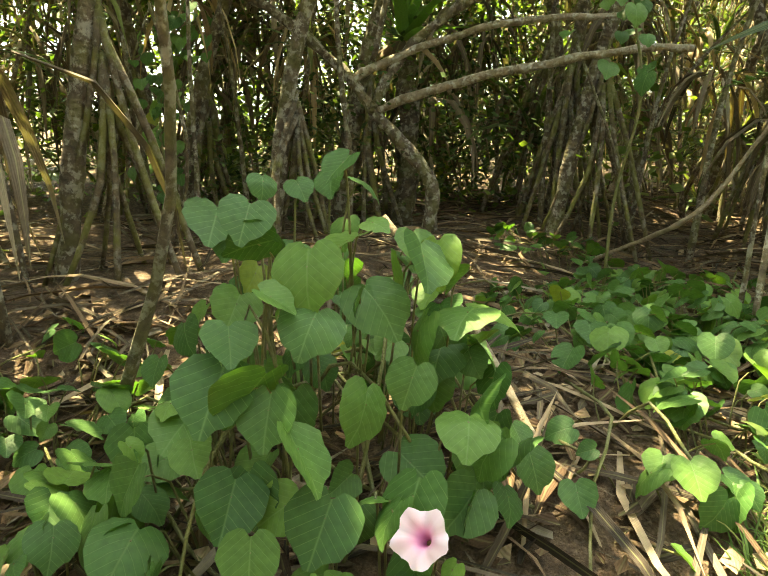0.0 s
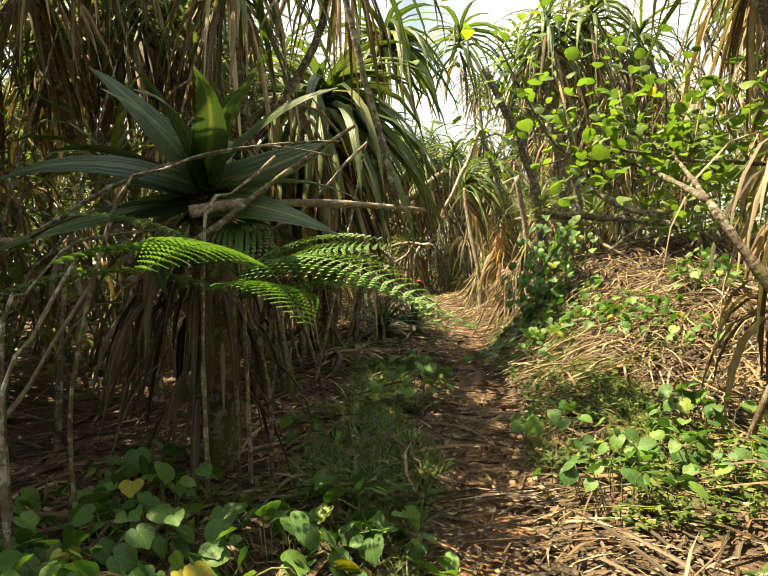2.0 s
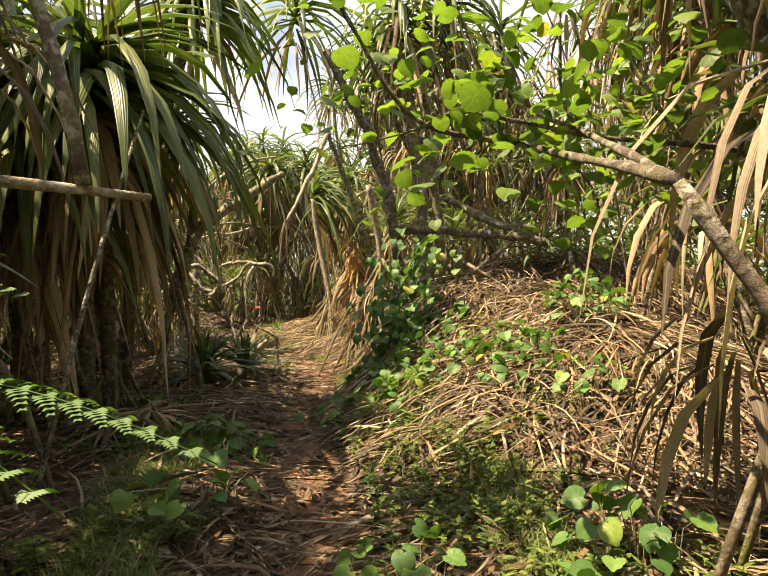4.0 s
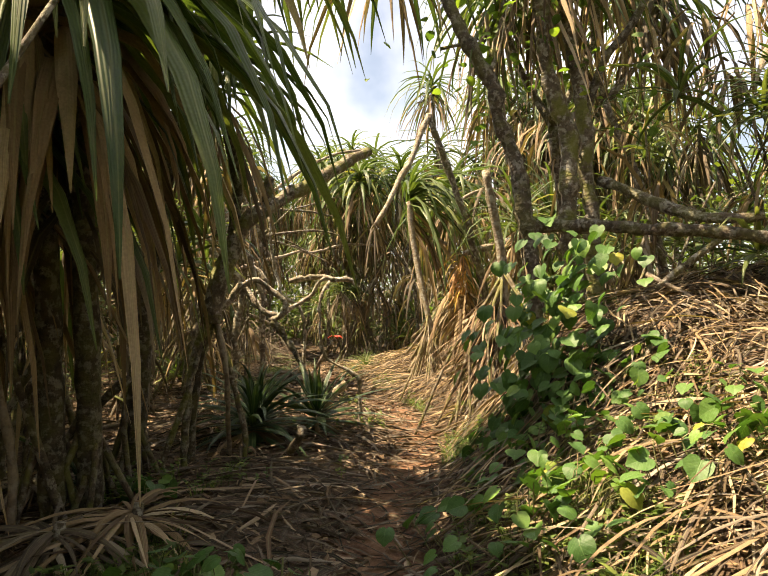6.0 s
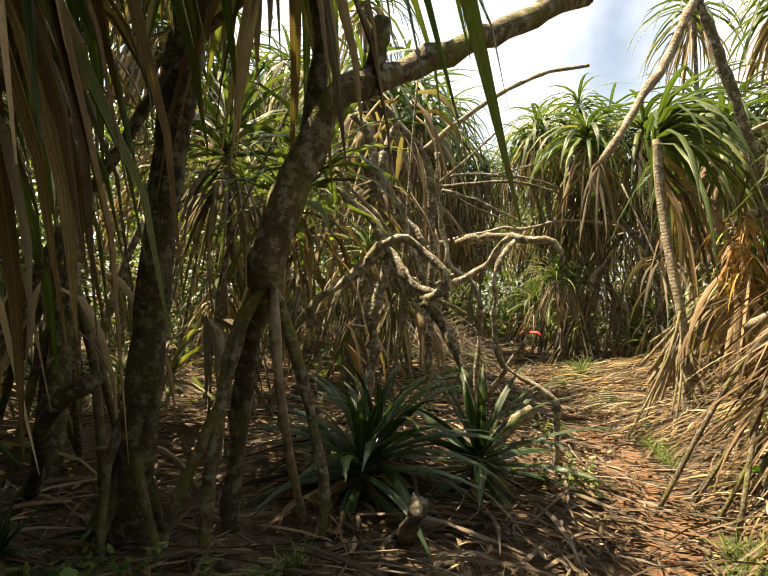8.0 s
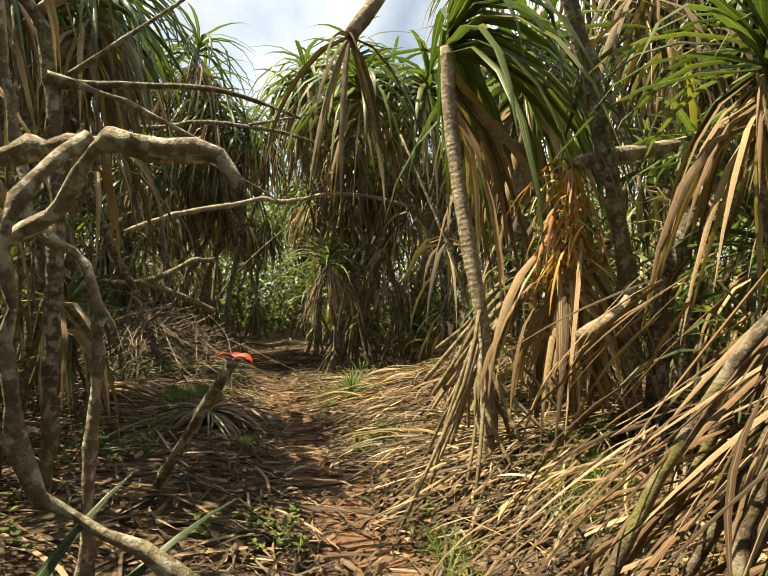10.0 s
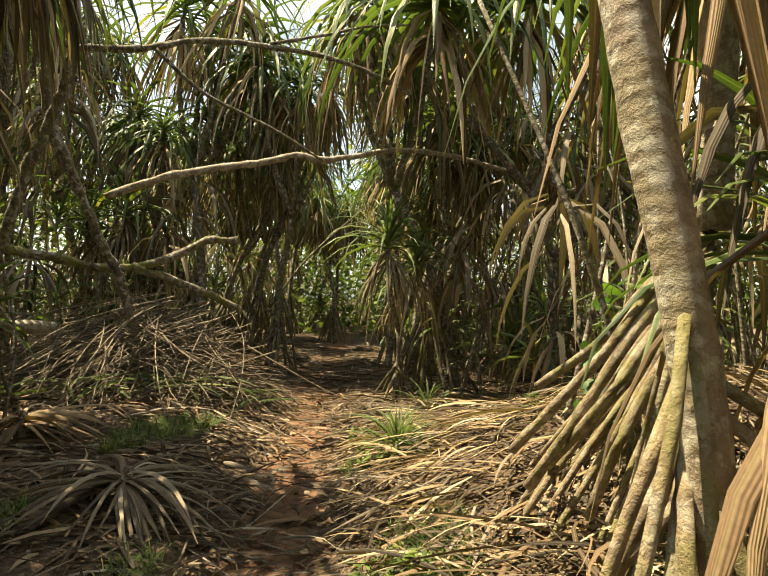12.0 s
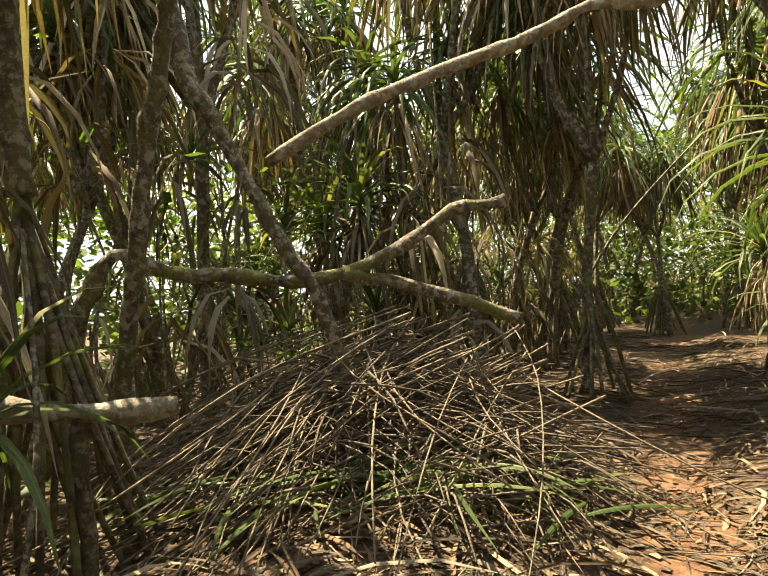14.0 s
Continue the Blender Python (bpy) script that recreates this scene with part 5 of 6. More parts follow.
for k in range(200):
    a, h = rng.uniform(2.4, 5.8), rng.uniform(0.4, 1.3)
    strap(acc, (0.3 * math.cos(a) * rng.uniform(0.3, 2.2), 0.3 * math.sin(a) * rng.uniform(0.3, 2.2), h), a + rng.normal(0, 0.3), rng.uniform(-0.9, -0.3), rng.uniform(-1.3, -0.7), rng.uniform(0.4, 0.9), rng.uniform(0.01, 0.024), 5, 0.5, 1.0, rng.normal(0, 0.5), wob=rng.normal(0, 0.4))
part("dead_leaves", acc.mesh("dead_leaves", M_LITTER), cone, "dry leaves caught in the roots")
limbed("fallen_log", "grey fallen log lying across the bank", "log", (1.63, 4.79, 2.29), [("log", [(0.92, 4.81, 2.39), (1.89, 4.95, 2.29), (2.54, 5.01, 2.22), (3.12, 5.03, 2.09)], 0.07, 0.06, M_DARKBARK), ("branch", [(1.45, 5.36, 2.92), (1.99, 5.24, 2.60), (2.53, 5.12, 2.36), (2.98, 5.16, 2.35)], 0.06, 0.05, M_BARK), ("branch", [(2.65, 5.08, 2.19), (2.34, 4.78, 1.90), (2.09, 4.64, 1.67)], 0.035, 0.03, M_BARK), ("prop", to_ground([(2.53, 4.69, 1.44), (2.34, 4.67, 1.62), (2.00, 4.69, 1.82)]), 0.03, 0.025, M_STICK)])
limbed("curled_branch", "curled mossy dead branch on the litter", "branch", (3.96, -0.09, 0.10), [("stem", [(3.97, -0.17, 0.08), (3.79, 0.36, 0.25), (3.55, 0.88, 0.35), (3.24, 0.89, 0.35), (2.90, 1.53, 0.30), (2.25, 2.85, 0.20)], 0.022, 0.035, M_ROOT), ("twig", [(3.73, 0.40, 0.28), (3.59, 0.12, 0.18), (3.37, 0.58, 0.10)], 0.015, 0.01, M_ROOT), ("twig", [(3.34, 0.93, 0.35), (3.50, 0.64, 0.20), (3.79, 0.13, 0.08)], 0.014, 0.01, M_ROOT)])

# dark screw pines at the bend, leaves hung to the ground
for k, (top, size, sd, sk, foot) in enumerate((((-0.67, 0.51, 3.54), 1.9, 101, 56, (-0.5, 0.5)), ((-0.67, 2.01, 4.98), 1.3, 102, 4, (-1.2, -0.2)), ((-0.76, 0.33, 3.46), 1.5, 103, 34, (-0.5, 0.45)), ((-1.47, 0.15, 2.83), 1.7, 104, 56, (-0.6, 0.4)))):
    fx, fy = top[0] + foot[0], top[1] + foot[1]
    fz = land_z(fx, fy)
    t = thing("screw_pine", "dark screw pine with long leaves hung to the ground", "tree", (fx, fy, fz), "screw pines of the grove")
    limb("trunk", [(0, 0, -0.1), (-foot[0] * 0.3, -foot[1] * 0.3, (top[2] - fz) * 0.5), (-foot[0], -foot[1], top[2] - fz)], 0.09, 0.07, M_DARKBARK, t, sides=9)
    hero_crown(t, (-foot[0], -foot[1], top[2] - fz), size, sd, 84, sk, broad=1.0)
    prop_roots(t, (0, 0, 0.9), 0.5, 7, 0.03, np.random.default_rng(sd))
limbed("leaning_stick", "pale dry pole leaning against the dark screw pine", "branch", (-1.19, 0.47, 0.64), [("stem", to_ground([(-1.19, 0.47, 0.64), (-1.27, 0.38, 1.25), (-1.31, 0.33, 1.65), (-1.46, 0.32, 2.07)]), 0.03, 0.026, M_STICK)])
limbed("short_log", "short mossy log lying in the litter", "log", (-2.16, 0.98, 0.10), [("log", [(-2.39, 0.54, 0.12), (-2.12, 0.83, 0.13), (-1.91, 1.10, 0.12)], 0.055, 0.05, M_MOSSY)])

# leaning trunk on stilt roots with a limb reaching over the trail
ls = (-1.29, 2.29, 1.50)
limbed("stilt_tree", "leaning screw pine trunk on tall stilt roots", "tree", (ls[0], ls[1], land_z(ls[0], ls[1])), [
    ("trunk", [(-1.31, 2.27, 1.41), (-1.28, 2.30, 1.68), (-1.22, 2.37, 1.96), (-1.14, 2.45, 2.21), (-1.06, 2.54, 2.38), (-1.00, 2.92, 2.66), (-0.93, 3.30, 2.92), (-0.86, 3.69, 3.10), (-0.78, 4.09, 3.31)], 0.085, 0.055, M_MOSSY),
    ("branch", [(-1.17, 2.42, 2.14), (-1.16, 2.42, 2.45), (-1.14, 2.43, 2.78), (-1.14, 2.26, 3.33)], 0.06, 0.045, M_DARKBARK),
    ("branch", [(-1.04, 2.56, 2.39), (-0.97, 2.65, 2.58), (-0.95, 2.66, 2.79)], 0.05, 0.045, M_MOSSY),
    ("prop_root", to_ground([(-1.44, 2.07, 0.47), (-1.41, 2.14, 1.10), (-1.33, 2.25, 1.47)]), 0.03, 0.035, M_MOSSY),
    ("prop_root", to_ground([(-1.52, 1.90, 0.24), (-1.42, 2.09, 0.83), (-1.35, 2.23, 1.44)]), 0.024, 0.03, M_MOSSY),
    ("prop_root", to_ground([(-1.61, 2.26, 0.48), (-1.52, 2.27, 1.06), (-1.36, 2.29, 1.47)]), 0.05, 0.055, M_DARKBARK),
    ("prop_root", [(-1.57, 2.71, 0.00), (-1.12, 2.28, 0.92), (-1.27, 2.29, 1.50)], 0.022, 0.026, M_STICK),
    ("prop_root", to_ground([(-1.29, 2.64, 0.44), (-1.33, 2.49, 1.01), (-1.33, 2.32, 1.44)]), 0.024, 0.028, M_MOSSY)])
st_tree = scene.objects["stilt_tree"]
hero_crown(st_tree, rel((-1.18, 2.19, 3.55), st_tree.location), 1.15, 111, 60, 26)
limbed("leaning_pole", "brown leaning limb in front of the dark screw pine", "branch", (-1.37, 1.26, 1.65), [("stem", to_ground([(-2.49, 1.05, 0.61), (-2.29, 1.26, 1.21), (-2.02, 1.57, 1.88), (-1.72, 1.90, 2.58), (-1.46, 2.20, 2.99)]), 0.035, 0.028, M_BARK)])
limbed("crooked_log", "crooked mossy log resting on the litter", "log", (-3.65, 1.60, 0.10), [("log", [(-3.06, 1.17, 0.06), (-2.76, 1.48, 0.15), (-1.70, 1.37, 0.76), (-1.52, 1.57, 0.99)], 0.05, 0.035, M_DARKBARK)])

# gnarled knobbly branches over the ground rosettes
gb = (-3.06, 4.15, 1.06)
limbed("gnarled_shrub", "gnarled knobbly grey branches twisting over the ground", "shrub", (gb[0], gb[1], land_z(gb[0], gb[1])), [
    ("trunk", to_ground([(-3.06, 4.15, 1.06), (-3.05, 4.15, 1.45), (-3.02, 4.18, 1.87), (-3.08, 4.11, 2.17), (-3.27, 3.90, 2.38), (-3.42, 3.73, 2.54)]), 0.06, 0.035, M_GNARL),
    ("branch", [(-3.02, 3.60, 1.19), (-2.99, 3.62, 1.38), (-2.90, 3.80, 1.56), (-2.77, 4.01, 1.70), (-2.63, 4.16, 1.90), (-2.53, 4.27, 1.92), (-2.41, 4.40, 1.82), (-2.32, 4.50, 1.62), (-2.37, 4.45, 1.46), (-2.50, 4.31, 1.42)], 0.035, 0.045, M_GNARL),
    ("branch", [(-2.98, 4.23, 1.91), (-2.68, 4.25, 1.62), (-2.48, 4.33, 1.42), (-2.29, 4.54, 1.52), (-2.05, 4.65, 1.71), (-1.98, 4.72, 1.88), (-1.81, 4.76, 1.92), (-1.63, 4.95, 1.91), (-1.58, 5.00, 1.83)], 0.045, 0.026, M_GNARL),
    ("branch", [(-3.37, 4.07, 3.24), (-3.25, 4.21, 2.88), (-3.18, 4.29, 2.53), (-2.97, 4.38, 2.20), (-2.72, 4.51, 1.92)], 0.05, 0.03, M_GNARL),
    ("branch", [(-2.44, 4.66, 1.95), (-2.19, 4.79, 1.98), (-1.93, 4.93, 1.96), (-1.79, 5.07, 1.97)], 0.035, 0.028, M_GNARL),
    ("branch", [(-2.48, 4.33, 1.42), (-2.26, 4.43, 1.15), (-2.13, 4.42, 0.98), (-2.01, 4.41, 0.76)], 0.04, 0.03, M_DARKBARK)], knob=0.34)
limbed("gnarled_limb", "knobbly lichen-spotted limb hanging among the gnarled branches", "branch", (-3.06, 4.15, land_z(-3.06, 4.15)), [
    ("limb", [(-2.85, 4.10, 3.13), (-2.82, 4.20, 2.97), (-2.92, 4.13, 2.70), (-2.92, 4.19, 2.46), (-2.87, 4.32, 2.22), (-2.82, 4.40, 1.96), (-2.72, 4.51, 1.60)], 0.032, 0.03, M_GNARL),
    ("limb", [(-3.18, 3.83, 2.58), (-3.14, 4.03, 2.34), (-3.08, 4.16, 2.24), (-3.02, 4.29, 2.05), (-2.99, 4.35, 1.81)], 0.022, 0.026, M_GNARL),
    ("limb", to_ground([(-2.67, 5.18, 1.48), (-2.87, 5.04, 1.74), (-2.95, 4.99, 2.15), (-3.00, 4.93, 2.49), (-3.00, 4.87, 2.88)]), 0.03, 0.02, M_GNARL),
    ("twig", [(-3.33, 5.26, 2.60), (-3.16, 5.60, 2.54), (-3.02, 5.90, 2.42), (-2.90, 6.14, 2.28)], 0.02, 0.012, M_GNARL)], knob=0.34)
limbed("knobbly_stem", "knobbly pale stem rising from a broken root", "shrub", (-1.59, 4.43, 0.91), [("stem", to_ground([(-1.42, 4.76, 0.65), (-1.47, 4.70, 0.77), (-1.59, 4.57, 0.87), (-1.69, 4.47, 0.96), (-1.73, 4.41, 1.18), (-1.74, 4.40, 1.47), (-1.72, 4.41, 1.69), (-1.71, 4.57, 1.90)]), 0.024, 0.02, M_GNARL)], knob=0.34)
limbed("broken_root", "broken curved root stub beside the trail", "root", (-1.54, 4.29, 0.40), [("root", to_ground([(-1.67, 4.32, 0.27), (-1.62, 4.36, 0.45), (-1.53, 4.43, 0.57), (-1.43, 4.50, 0.64)]), 0.06, 0.045, M_PALE)])
limbed("cut_stub", "short broken stub standing in the litter", "stub", (-1.25, 3.18, 0.00), [("stub", [(-1.26, 3.17, 0.00), (-0.81, 2.83, 0.30), (-0.76, 2.88, 0.43)], 0.045, 0.05, M_BARK)])
limbed("bone_stick", "pale bent dead root on the ground", "root", (-2.51, 2.45, 0.05), [("root", [(-2.61, 2.48, 0.02), (-2.11, 2.14, 0.38), (-2.27, 2.01, 0.47), (-2.50, 1.79, 0.42)], 0.018, 0.022, M_STICK)])
for k, (p, n, ln, w, lab) in enumerate((((-1.67, 3.15, 0.82), 36, 1.05, 0.08, "dark green young screw pine rosette beside the trail"), ((-1.59, 4.12, 0.96), 28, 1.0, 0.08, "upright dark green screw pine rosette beside the trail"),
                                        ((-1.84, 3.40, 0.78), 36, 1.1, 0.075, "dark green arching screw pine rosette"), ((-1.69, 1.23, 0.15), 20, 0.35, 0.035, "small dark grass-like rosette in the litter"))):
    z = land_z(p[0], p[1])
    rosette("young_screw_pine", lab, (p[0], p[1], z + 0.12), n, ln, w, 120 + k, M_DARK, e_low=-0.35 if k else -0.3, bend=1.1 if k != 1 else 0.6, dead=16, category="plant", group="young screw pines")

# white dead branch hung with a withered tip
wb = [(-1.61, 7.18, 4.71), (-1.77, 6.82, 3.94), (-1.83, 6.53, 3.54), (-1.89, 6.24, 3.12), (-1.97, 6.06, 2.80)]
wt = limbed("dead_branch_tree", "pale bare leaning branch of a dead tree over the trail", "tree", (wb[0][0] + 0.6, wb[0][1] + 1.0, land_z(wb[0][0] + 0.6, wb[0][1] + 1.0)), [
    ("trunk", [(wb[0][0] + 0.6, wb[0][1] + 1.0, land_z(wb[0][0] + 0.6, wb[0][1] + 1.0) - 0.1), (wb[0][0] + 0.5, wb[0][1] + 0.8, 2.2), wb[0]], 0.06, 0.05, M_BARK), ("branch", wb, 0.05, 0.035, M_PALE)])
acc = Acc()
tip = rel(wb[-1], wt.location)
for k in range(12):
    strap(acc, tip, rng.uniform(0, 6.28), rng.uniform(-1.2, 0.3), -1.45, rng.uniform(0.4, 1.0), 0.03, 5, 0.5, 0.5, rng.normal(0, 0.5), wob=rng.normal(0, 0.6))
part("withered_tip", acc.mesh("withered_tip", M_GREYDEAD), wt, "withered hanging leaf tuft")
limbed("arched_branch", "long arched pale branch above the gnarled shrub", "branch", (gb[0] - 0.4, gb[1] + 0.3, land_z(gb[0] - 0.4, gb[1] + 0.3)), [
    ("stem", to_ground([(-3.84, 5.60, 2.24), (-3.87, 5.55, 2.74), (-3.93, 5.50, 3.16), (-4.15, 5.18, 3.55)]), 0.05, 0.04, M_BARK), ("branch", [(-3.93, 5.50, 3.18), (-3.76, 5.75, 3.46), (-3.51, 6.20, 3.86), (-3.22, 6.67, 4.18), (-2.91, 7.18, 4.34)], 0.035, 0.018, M_PALE),
    ("branch", [(-3.84, 5.58, 2.74), (-3.63, 6.00, 2.83), (-3.36, 6.48, 2.88), (-3.09, 6.95, 2.78)], 0.025, 0.012, M_BARK), ("branch", [(-3.82, 5.59, 2.77), (-3.62, 5.87, 3.08), (-3.44, 6.27, 3.51)], 0.02, 0.01, M_BARK)])

# pale-stemmed screw pine close beside the trail
ps, pf = (-2.12, 7.77, 1.86), (-2.02, 7.77, 1.42)
pt_at = (-1.93, 7.78, land_z(-1.93, 7.78))
ptree = thing("screw_pine", "pale-stemmed leaning screw pine with fresh hanging green leaves", "tree", pt_at, "screw pines of the grove")
ptop = (-2.33, 7.80, 2.95)
limb("trunk", [(0.0, 0.0, -0.1), rel((-1.97, 7.78, 1.05), pt_at), rel(pf, pt_at), rel(ps, pt_at), rel((-2.23, 7.79, 2.35), pt_at), rel(ptop, pt_at), rel((-2.36, 7.80, 3.45), pt_at)], 0.05, 0.06, M_PALE, ptree, sides=12, step=0.08, knob=0.07)
hero_crown(ptree, rel((-2.36, 7.80, 3.4), pt_at), 1.5, 131, 120, 30, arc=(0.75, 0.1), broad=0.7)
prop_roots(ptree, (*rel(pf, pt_at)[:2], pf[2] - pt_at[2] + 0.1), 0.95, 20, 0.017, np.random.default_rng(14), land_z, M_PALEROOT)
# orange withered crown on a pale bent limb
oc = (-1.43, 7.92, 2.48)
otree = thing("withered_screw_pine", "screw pine with a withered orange crown and pale bent limbs", "tree", (oc[0] + 0.5, oc[1] + 0.4, land_z(oc[0] + 0.5, oc[1] + 0.4)))
for pts, r0, r1 in (([(-1.39, 7.94, 2.48), (-1.20, 8.23, 2.57), (-0.94, 8.56, 2.67), (-0.64, 8.92, 2.83), (-0.40, 9.24, 3.08)], 0.05, 0.065), ([(-0.84, 8.53, 2.11), (-0.66, 8.66, 2.30), (-0.58, 8.86, 2.46)], 0.04, 0.04), ([(-1.17, 7.39, 1.28), (-1.03, 7.75, 1.46), (-1.03, 8.01, 1.59)], 0.045, 0.04), ([(-1.78, 8.38, 3.23), (-1.67, 8.59, 3.56), (-1.39, 8.93, 3.76)], 0.03, 0.03), ([(-2.20, 8.05, 2.86), (-1.97, 8.24, 2.75), (-1.89, 8.30, 2.70)], 0.03, 0.03)):
    limb("limb", [rel(p, otree.location) for p in pts], r0, r1, M_PALE, otree, sides=8, step=0.1, knob=0.2)
limb("trunk", [(0, 0, -0.1), (0.1, 0.1, 1.2), rel((-0.40, 9.24, 3.08), otree.location)], 0.08, 0.06, M_BARK, otree)
acc = Acc()
for k in range(80):
    strap(acc, rel((oc[0] + rng.normal(0, 0.05), oc[1] + rng.normal(0, 0.05), oc[2] - rng.uniform(-0.05, 0.7)), otree.location), rng.uniform(0, 6.28), rng.uniform(-0.7, 0.7), rng.uniform(-1.54, -1.1), rng.uniform(0.25, 0.6), rng.uniform(0.015, 0.03), 5, 0.5, 0.5, rng.normal(0, 0.5), wob=rng.normal(0, 0.5))
part("withered_crown", acc.mesh("withered_crown", M_ORANGE), otree, "orange and tan withered leaves")
acc = Acc()
for k in range(70):
    strap(acc, rel((oc[0] + rng.normal(0, 0.12), oc[1] + rng.normal(0, 0.12), oc[2] - rng.uniform(0.5, 1.3)), otree.location), rng.uniform(0, 6.28), rng.uniform(-1.0, 0.0), -1.5, rng.uniform(0.7, 1.4), rng.uniform(0.04, 0.07), 5, 0.5, 0.6, rng.normal(0, 0.5), wob=rng.normal(0, 0.5))
part("dead_skirt", acc.mesh("dead_skirt", M_DEAD), otree, "hanging straw-coloured leaves")

# ---- the far stretch with the heap ----
def heap(at, rx, ry, h, count, seed, mat, label, length=(0.6, 1.7)):
    g = np.random.default_rng(seed)
    acc = Acc()
    for k in range(count):
        q, a = math.sqrt(g.uniform()), g.uniform(0, 6.283)
        x, y = at[0] + rx * q * math.cos(a), at[1] + ry * q * math.sin(a)
        z = land_z(x, y) + 0.02 + h * (1 - q ** 1.6) * g.uniform(0.3, 1.0)
        az, ln = a + g.normal(0, 1.0), g.uniform(*length)
        el = g.normal(-0.15, 0.35)
        d = np.array([math.cos(az) * math.cos(el), math.sin(az) * math.cos(el), math.sin(el)]) * ln / 2
        p0, p1 = np.array((x, y, z)) - d, np.array((x, y, z)) + d
        p0[2], p1[2] = max(p0[2], land_z(*p0[:2]) + 0.01), max(p1[2], land_z(*p1[:2]) + 0.01)
        mid = (p0 + p1) / 2 + (0, 0, g.uniform(0.02, 0.14) * ln)
        tube(acc, [p0, mid, p1], g.uniform(0.004, 0.011), g.uniform(0.003, 0.006), 4, 0.06, ln / 5)
    tagged(new("stick_heap", acc.mesh("stick_heap", mat)), label, "stick heap", kind="stuff")


def cane_heap(at, count, seed, label):
    """Long dry canes slid down from a ridge, most of them fanned towards the trail."""
    g = np.random.default_rng(seed)
    root = thing("cane_heap", label, "stick heap", (at[0], at[1], land_z(at[0], at[1])))
    for k in range(count):
        t = g.uniform(-1.0, 1.0)
        x0, y0 = at[0] + 0.3 * t + g.normal(0, 0.3), at[1] + 0.75 * t + g.normal(0, 0.25)
        z0 = at[2] - 0.35 * abs(t) - g.uniform(0.0, 0.75)
        az = g.normal(-1.3, 0.6) if g.uniform() < 0.7 else g.uniform(-3.1, 3.1)
        turn = g.normal(0.0, 0.22)
        ln = g.uniform(0.9, 2.4)
        back = g.uniform(0.1, 0.5)
        pts = []
        for q in (-back, 0.0, ln * 0.35, ln * 0.7, ln):
            x, y = x0 + q * math.cos(az + turn * q), y0 + q * math.sin(az + turn * q)
            fall = 0.22 * q + 0.10 * q * q if q > 0 else 0.25 * q
            pts.append((x, y, max(z0 - fall, land_z(x, y) + g.uniform(0.02, 0.06))))
        limb("cane", [rel(p, root.location) for p in pts], g.uniform(0.005, 0.010), g.uniform(0.003, 0.006), M_CANE, root, sides=5, step=0.25, knob=0.05)


hp = (-8.87, 9.92, 1.38)
heap(hp[:2], 1.55, 1.35, 0.85, 700, 141, M_GREYSTICK, "tangled mass of thin dry grey-brown sticks under the heap", (0.4, 1.2))
cane_heap(hp, 240, 143, "heap of long dry tan canes fanned over a fallen tree")
heap((-12.78, 9.69, 0.20)[:2], 1.2, 1.1, 0.6, 500, 142, M_STICK, "low tangle of thin dry sticks beside the trail")
fl = [(-9.57, 7.96, 1.89), (-9.42, 8.41, 1.86), (-9.25, 8.93, 1.79), (-9.08, 9.41, 1.71), (-8.94, 9.83, 1.75), (-8.83, 10.15, 1.90), (-8.71, 10.48, 2.09), (-8.58, 10.87, 2.13)]
limbed("fallen_tree", "mossy fallen tree resting on the stick heap", "tree", (fl[0][0], fl[0][1], land_z(fl[0][0], fl[0][1])), [
    ("log", [(fl[0][0] - 0.4, fl[0][1] - 0.7, land_z(fl[0][0] - 0.4, fl[0][1] - 0.7))] + fl, 0.075, 0.045, M_MOSSY), ("branch", [(-8.99, 9.68, 1.69), (-8.85, 10.10, 1.59), (-8.72, 10.50, 1.43), (-8.58, 10.92, 1.24)], 0.05, 0.05, M_MOSSY)])
limbed("slanting_trunk", "slanting bare trunk standing in the stick heap", "tree", (-8.63, 9.54, 1.14), [
    ("trunk", [(-8.63, 9.54, 1.00), (-8.68, 9.38, 1.49), (-8.73, 9.20, 1.87), (-8.78, 9.02, 2.31), (-8.84, 8.83, 2.71), (-8.89, 8.67, 3.13), (-8.91, 8.56, 3.78)], 0.045, 0.07, M_BARK),
    ("branch", [(-8.55, 9.13, 2.44), (-8.23, 9.87, 2.78), (-7.89, 10.64, 3.01), (-7.65, 11.05, 3.18), (-7.46, 11.37, 3.16), (-7.05, 12.26, 3.42), (-6.75, 12.98, 3.47), (-6.42, 13.96, 3.37)], 0.045, 0.03, M_PALE)])
limbed("top_branch", "long grey branch stretched across the grove", "branch", (-8.75, 8.87, 1.65), [
    ("stem", to_ground([(-9.3, 8.1, 0.9), (-8.8, 8.35, 2.3), (-8.4, 8.60, 3.42), (-8.28, 8.64, 3.89)]), 0.07, 0.05, M_BARK), ("branch", [(-8.28, 8.64, 3.87), (-7.93, 9.14, 3.95), (-7.57, 9.64, 4.12), (-7.13, 10.22, 4.13), (-6.69, 10.95, 4.07), (-6.32, 11.62, 3.82)], 0.04, 0.022, M_BARK), ("branch", [(-7.13, 10.22, 4.14), (-6.81, 10.68, 4.31), (-6.54, 11.08, 4.48), (-6.23, 11.53, 4.57)], 0.02, 0.012, M_BARK), ("branch", [(-7.80, 9.27, 3.95), (-7.62, 9.76, 3.57), (-7.35, 10.47, 3.32), (-7.18, 11.09, 3.05)], 0.025, 0.015, M_BARK)])
